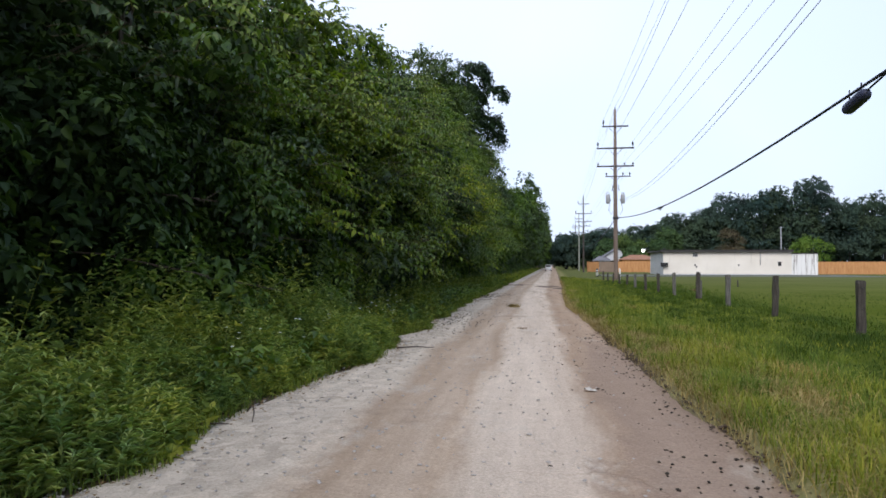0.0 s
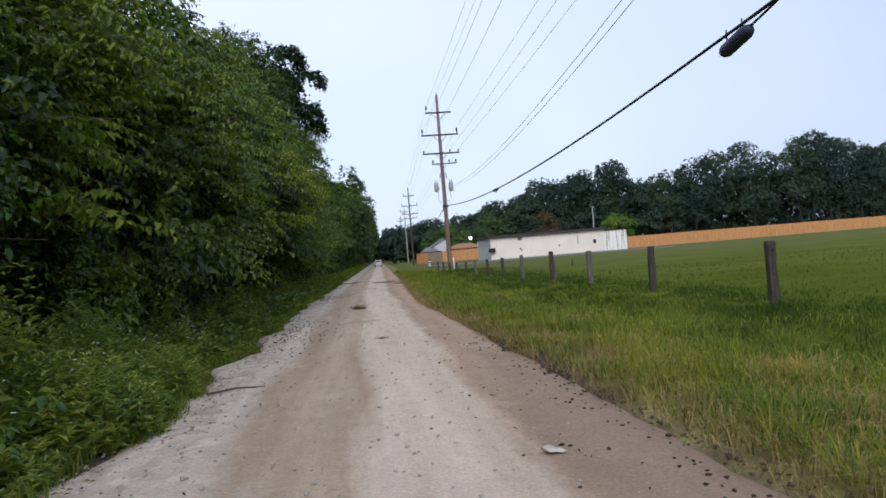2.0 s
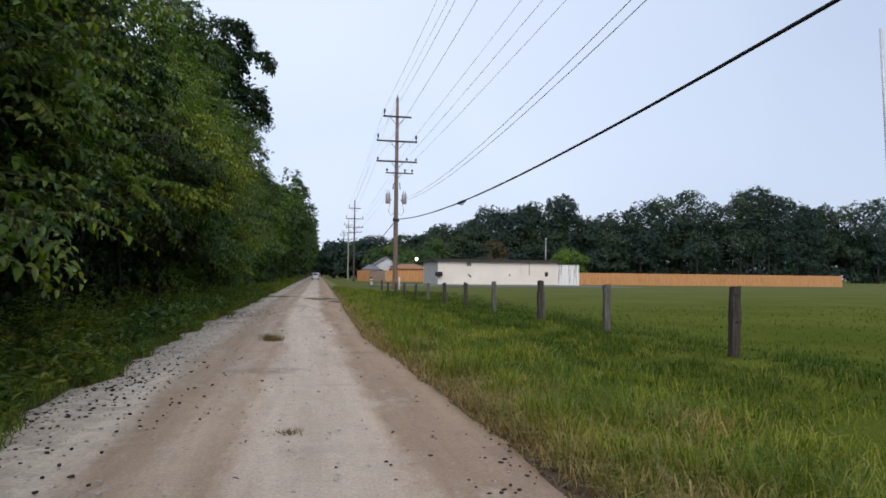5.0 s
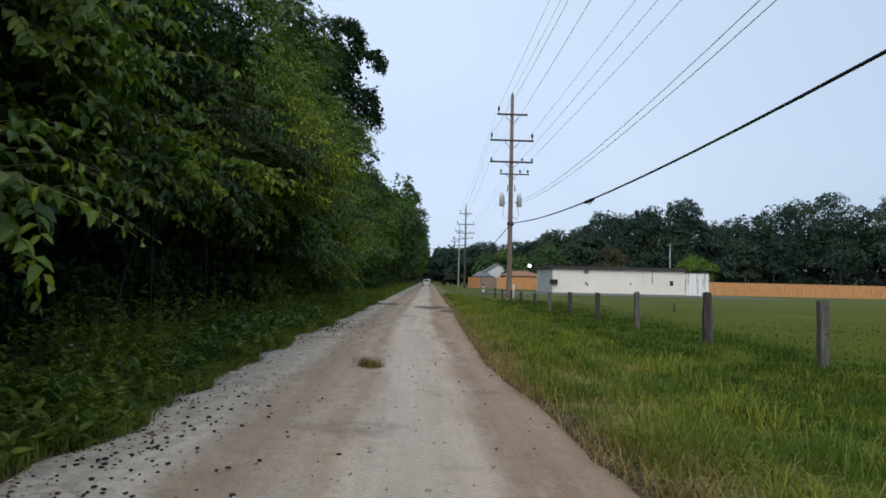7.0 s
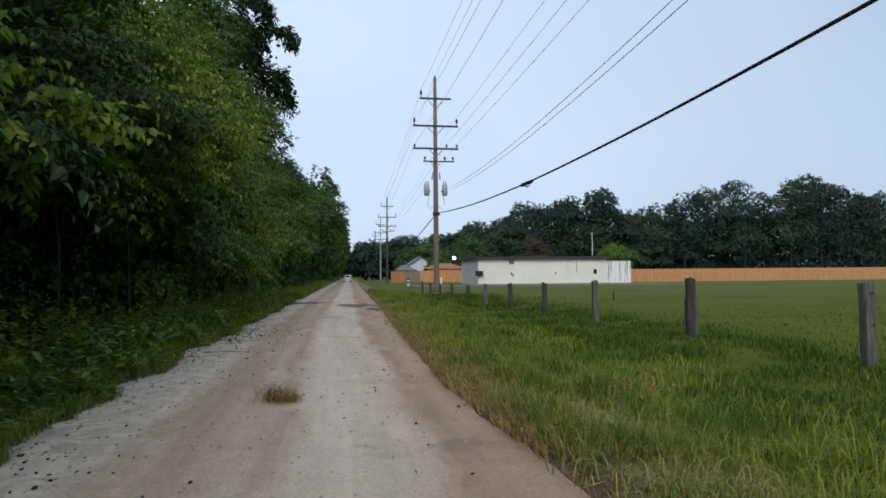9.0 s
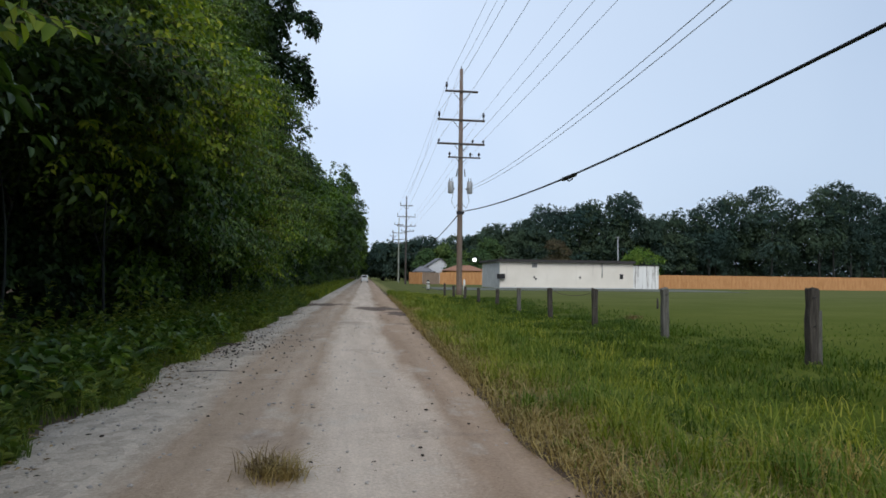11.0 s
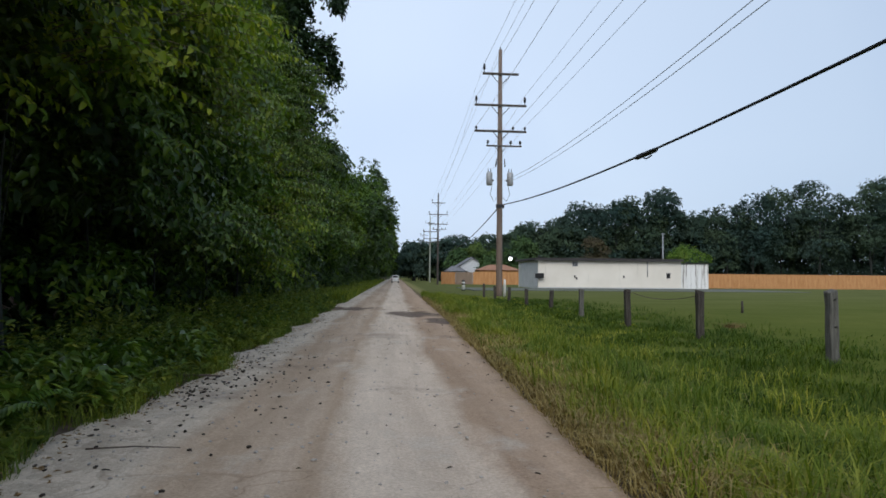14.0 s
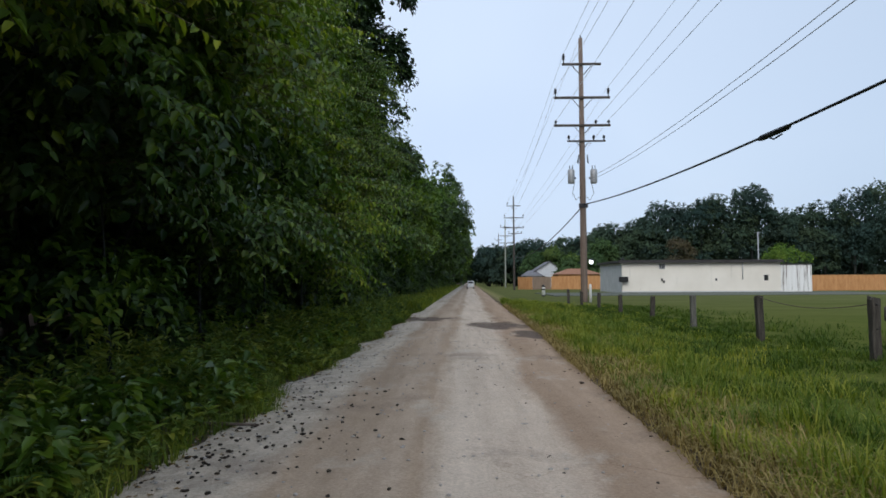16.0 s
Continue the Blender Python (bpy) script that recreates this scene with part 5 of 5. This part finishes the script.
def house(name, label, x, y, w, d, eave, ridge, wall_mat, roof_mat, front_gable=True):
    root = thing(name, label, "house", at=(x, y, 0))
    bm = box(0, w, 0, d, -0.2, eave)
    if front_gable:
        a = [bm.verts.new(p) for p in ((0, 0, eave), (w, 0, eave), (w / 2, 0, ridge))]
        bm.faces.new(a)
    part("wall", bm, wall_mat, root)
    bm = bmesh.new()
    o = 0.35
    if front_gable:
        rows = [((-o, -o, eave - 0.15), (w / 2, -o, ridge + 0.05)), ((-o, d + o, eave - 0.15), (w / 2, d + o, ridge + 0.05))]
        for s in (0, 1):
            q = []
            for (ea, rg) in rows:
                ex = ea[0] if s == 0 else w - ea[0]
                q += [(ex, ea[1], ea[2]), (rg[0], rg[1], rg[2])]
            lo = [bm.verts.new(p) for p in (q[0], q[1], q[3], q[2])]
            hi = [bm.verts.new((p[0], p[1], p[2] + 0.14)) for p in (q[0], q[1], q[3], q[2])]
            bm.faces.new(lo)
            bm.faces.new(hi)
            for k in range(4):
                bm.faces.new((lo[k], lo[(k + 1) % 4], hi[(k + 1) % 4], hi[k]))
    else:
        e = [bm.verts.new(p) for p in ((-o, -o, eave), (w + o, -o, eave), (w + o, d + o, eave), (-o, d + o, eave))]
        t = [bm.verts.new(p) for p in ((w * 0.3, d / 2, ridge), (w * 0.7, d / 2, ridge))]
        for f in ((e[0], e[1], t[1], t[0]), (e[1], e[2], t[1]), (e[2], e[3], t[0], t[1]), (e[3], e[0], t[0]), (e[3], e[2], e[1], e[0])):
            bm.faces.new(f)
    bmesh.ops.recalc_face_normals(bm, faces=bm.faces)
    part("roof", bm, roof_mat, root)
    for q in (0.2, 0.6):
        wn_ = part("window", box(w * q, w * q + w * 0.16, -0.03, 0.02, eave * 0.45, eave * 0.75), BLACK, root)
        part("frame", box(w * q - 0.06, w * q + w * 0.16 + 0.06, -0.05, -0.03, eave * 0.75, eave * 0.75 + 0.08), WHITE_PLASTIC, wn_)
    return root


white_building()
board_fence("long new cedar board fence across the back of the field", 35.6, 82.0, 89.5, 90.5, 1.72, FENCE_WOOD)
board_fence("cedar board fence beside the white building", 13.2, 20.5, 110.5, 110.5, 1.85, FENCE_WOOD)
board_fence("weathered brown board fence by the lane", 10.6, 13.1, 110.5, 110.5, 1.8, FENCE_GREY)
board_fence("cedar board fence running back from the lane", 8.7, 10.5, 113, 110.6, 1.8, FENCE_WOOD)
house("house", "grey-sided gabled house behind the fence", 13.9, 135, 5.2, 6.0, 2.9, 4.55, SIDING_PALE, ROOF_GREY)
house("garage", "grey gabled garage beside the house", 11.9, 133, 3.0, 5.0, 2.1, 3.1, SIDING, ROOF_GREY, False)
house("outbuilding", "low outbuilding with a brown hipped roof", 15.2, 117, 6.2, 5.0, 2.2, 3.1, FENCE_WOOD, ROOF_BROWN, False)


def marker_post(x, y):
    root = thing("marker_post", "white marker post with dark bands in the grass", "marker post", at=(x, y, float(ground_z(np.array(x), np.array(y)))))
    part("post", tube([(0, 0, -0.1), (0, 0, 0.78), (0, 0, 0.86), (0, 0, 0.9)], [0.14, 0.14, 0.12, 0.04], 10), WHITE_PLASTIC, root)
    part("band", tube([(0, 0, 0.5), (0, 0, 0.62)], 0.147, 10), BLACK, root, "dark band")
    part("collar", tube([(0, 0, 0.0), (0, 0, 0.1)], 0.16, 10), BLACK, root)
    part("cap", tube([(0, 0, 0.76), (0, 0, 0.88), (0, 0, 0.94)], [0.15, 0.13, 0.04], 10), BLACK, root, "dark cap")


marker_post(6.61, 71.3)


def steel_mast():
    root = thing("steel_monopole", "tall pale galvanised steel transmission monopole", "monopole", at=(102.0, 100.0, 0))
    part("shaft", tube([(0, 0, -0.5), (-0.7, 0, 15), (-1.4, 0, 30), (-2.2, 0, 46)], [0.45, 0.41, 0.36, 0.3], 12), STEEL_PALE, root)
    part("base_flange", tube([(0, 0, -0.1), (0, 0, 0.25)], 0.8, 12), GREY_METAL, root)


steel_mast()


def van(x, y):
    root = thing("van", "white van parked at the far end of the lane", "van", at=(x, y, 0.02))
    bm = box(-0.85, 0.85, 0, 4.4, 0.35, 1.15, 0.12)
    part("body", bm, CAR_WHITE, root)
    bm = box(-0.78, 0.78, 0.1, 3.2, 1.1, 1.8, 0.12)
    part("cab", bm, CAR_WHITE, root)
    part("rear_window", box(-0.6, 0.6, 0.08, 0.12, 1.25, 1.65), BLACK, root)
    for sx in (-0.75, 0.75):
        for sy in (0.8, 3.5):
            wh = part("wheel", tube([(sx - 0.1, sy, 0.32), (sx + 0.1, sy, 0.32)], 0.32, 14), BLACK, root)
            part("rim", tube([(sx - 0.11, sy, 0.32), (sx + 0.11, sy, 0.32)], 0.18, 10), GREY_METAL, wh)
        part("tail_light", box(sx * 1.02 - 0.08, sx * 1.02 + 0.08, -0.02, 0.05, 0.75, 1.0), ROOF_BROWN, root)
    return root


van(2.2, 125.0).scale = (0.7, 0.7, 0.7)


# ---- litter on the lane ----
def litter():
    rng = np.random.default_rng(51)
    ico = bmesh.new()
    bmesh.ops.create_icosphere(ico, subdivisions=1, radius=1.0)
    iv = np.array([v.co[:] for v in ico.verts])
    it = np.array([[v.index for v in f.verts] for f in ico.faces])
    ico.free()

    def scatter(name, pts, size, mat, label, cat, squash=0.6):
        n = len(pts)
        s = size * rng.uniform(0.5, 1.4, (n, 1, 1))
        shape = iv[None] * rng.uniform(0.7, 1.3, (n, len(iv), 1)) * np.stack([rng.uniform(0.7, 1.5, n), rng.uniform(0.7, 1.5, n), np.full(n, squash)], 1)[:, None]
        V = shape * s + pts[:, None]
        T = (it[None] + (np.arange(n) * len(iv))[:, None, None]).reshape(-1, 3)
        tagged(fast_mesh(name, V.reshape(-1, 3), T, mat), label, cat, kind="stuff")

    def on_road(x, y):
        l, r = left_edge(y), right_edge(y)
        u = (x - l) / (r - l)
        return np.stack([x, y, 0.035 * (1 - (2 * u - 1) ** 2) + 0.002], 1)

    # dark husks under the trees
    y = np.concatenate([rng.normal(11.2, 1.5, 260), rng.normal(23.0, 1.6, 280), rng.uniform(-3, 40, 50)])
    x = left_edge(y) + 0.1 + np.abs(rng.normal(0, 0.62, len(y)))
    ok = x < right_edge(y) - 0.2
    scatter("fallen_husks", on_road(x[ok], y[ok]), 0.0135, HUSK, "small dark fallen nut husks on the lane", "husks")
    # dark clods along the right rut
    y = np.concatenate([rng.uniform(-2, 9, 260), rng.uniform(9, 40, 90)])
    x = right_edge(y) - 0.1 - np.abs(rng.normal(0, 0.42, len(y)))
    scatter("dirt_clods", on_road(x, y), 0.0115, HUSK, "small dark clods of dirt along the rut", "clods")
    # broken dirt bank at the verge
    y = np.concatenate([rng.uniform(-4, 9, 1900), rng.uniform(9, 40, 160)])
    y = y[np.array([noise.noise((2.0, v * 0.9, 6.0)) for v in y]) > rng.uniform(-0.5, 0.3, len(y))]
    x = right_edge(y) + 0.05 + rng.normal(0, 0.1, len(y))
    p = np.stack([x, y, rng.uniform(0.0, 0.05, len(y))], 1)
    scatter("bank_clods", p, 0.011 * rng.lognormal(0, 0.32, (len(y), 1, 1)), SOIL, "dark crumbled earth along the eroded verge", "earth")
    # limestone chips
    y = -3 + 38 * rng.uniform(0, 1, 3000) ** 1.5
    x = left_edge(y) + 0.05 + rng.uniform(0, 1, 3000) ** 2.2 * 3.6
    scatter("stone_chips", on_road(x, y), 0.011, STONE, "pale crushed limestone chips on the lane", "gravel")
    # fallen leaves and twigs
    n = 260
    y = rng.uniform(-3, 38, n)
    x = left_edge(y) + rng.uniform(0, 1, n) ** 1.6 * 3.7
    a = rng.uniform(0, 6.28, n)
    V, T = leaves(on_road(x, y) + [0, 0, 0.006], np.stack([np.cos(a), np.sin(a), np.zeros(n)], 1), np.array([0, 0, 1.0]) + rng.normal(0, 0.2, (n, 3)), rng.uniform(0.03, 0.065, n), rng.uniform(0.01, 0.02, n), full=True)
    tagged(fast_mesh("fallen_leaves", V, T, HUSK), "dark dry fallen leaves on the lane", "leaves", kind="stuff")


litter()


def dry_clump(x, y, r, h, label, mat=STRAW, seed=1, n=420):
    rng = np.random.default_rng(seed)
    q = rng.normal(0, r * 0.45, (n, 2))
    z0 = float(ground_z(np.array(x), np.array(y))) if x > 1 else 0.025
    P = np.concatenate([q, np.full((n, 1), 0.0)], 1)
    V, T = blades(P, rng.uniform(0.4, 1.0, n) * h, rng.uniform(0.004, 0.008, n), rng.uniform(0.5, 1.8, n), rng)
    ob = fast_mesh("dry_grass_clump", V, T, mat)
    ob.location = (x, y, z0)
    tagged(ob, label, "grass clump", "dry grass clumps", kind="stuff")


dry_clump(-1.06, 16.05, 0.16, 0.2, "clump of brown dried grass lying on the lane", DEAD, 1, 170)
dry_clump(-0.97, 15.97, 0.16, 0.17, "clump of straw-coloured dried grass lying on the lane", STRAW, 2, 240)
for k, (x, y) in enumerate(((2.2, 15.7), (2.0, 5.5), (2.2, 1.9), (2.6, 3.4), (2.4, 8.6))):
    dry_clump(x, y, 0.55, 0.2, "flattened tuft of dead straw in the verge", STRAW, 10 + k, 500)


dry_clump(-0.6, 9.0, 0.13, 0.06, "sparse dry grass growing through a crack in the lane", DEAD, 21, 90)
dry_clump(8.0, 31.0, 0.3, 0.2, "brown dead weed tuft in the field", DEAD, 22, 260)


def paper_scrap(x, y):
    """A torn, crumpled sheet lying on the lane."""
    rng = np.random.default_rng(77)
    bm = bmesh.new()
    rows = []
    for a in range(5):
        w = (0.03, 0.055, 0.05, 0.04, 0.02)[a]
        rows.append([bm.verts.new((0.035 * a + rng.normal(0, 0.005), w * (b - 1.5) / 1.5 + rng.normal(0, 0.006), 0.012 + abs(rng.normal(0, 0.011)))) for b in range(4)])
    for p, q in zip(rows, rows[1:]):
        for b in range(3):
            bm.faces.new((p[b], q[b], q[b + 1], p[b + 1]))
    top = bmesh.ops.extrude_face_region(bm, geom=list(bm.faces))
    for v in top["geom"]:
        if isinstance(v, bmesh.types.BMVert):
            v.co.z -= 0.003
    bmesh.ops.recalc_face_normals(bm, faces=bm.faces)
    ob = part("paper_scrap", bm, PAPER)
    ob.matrix_world = pose(x, y, 0.022, 0, 0, -35)
    tagged(ob, "torn crumpled scrap of dirty pale paper on the lane", "paper scrap")


paper_scrap(0.2, 2.3)


def field_stake(x, y):
    root = thing("field_stake", "short dark wooden stake standing in the field", "stake", at=(x, y, float(ground_z(np.array(x), np.array(y)))))
    part("stake", tube([(0, 0, -0.15), (0.01, 0, 0.2), (0, 0, 0.42)], [0.045, 0.042, 0.035], 7), POST_WOOD, root)


field_stake(12.0, 37.5)


def twig(pts, r, label):
    ob = part("fallen_stick", tube(pts, list(np.linspace(r, r * 0.5, len(pts))), 6), STICK)
    tagged(ob, label, "stick", "fallen sticks")


twig([(-2.95, 23.5, 0.03), (-2.65, 23.42, 0.045), (-2.36, 23.44, 0.03)], 0.02, "dark fallen stick at the lane's edge")
twig([(-3.55, 0.1, 0.03), (-3.25, 0.24, 0.04), (-2.95, 0.32, 0.03)], 0.012, "thin dark fallen stick at the lane's edge")
twig([(-3.0, 0.8, 0.03), (-2.93, 0.72, 0.09), (-2.86, 0.62, 0.11), (-2.81, 0.52, 0.08), (-2.79, 0.44, 0.02)], 0.01, "curved dead twig at the lane's edge")
twig([(-2.6, 5.6, 0.02), (-2.3, 5.75, 0.03), (-2.0, 5.7, 0.02)], 0.014, "thin dark twig on pale gravel")
twig([(-2.5, 20.3, 0.03), (-2.2, 20.33, 0.035), (-1.9, 20.3, 0.03)], 0.006, "thin twig lying on the lane")
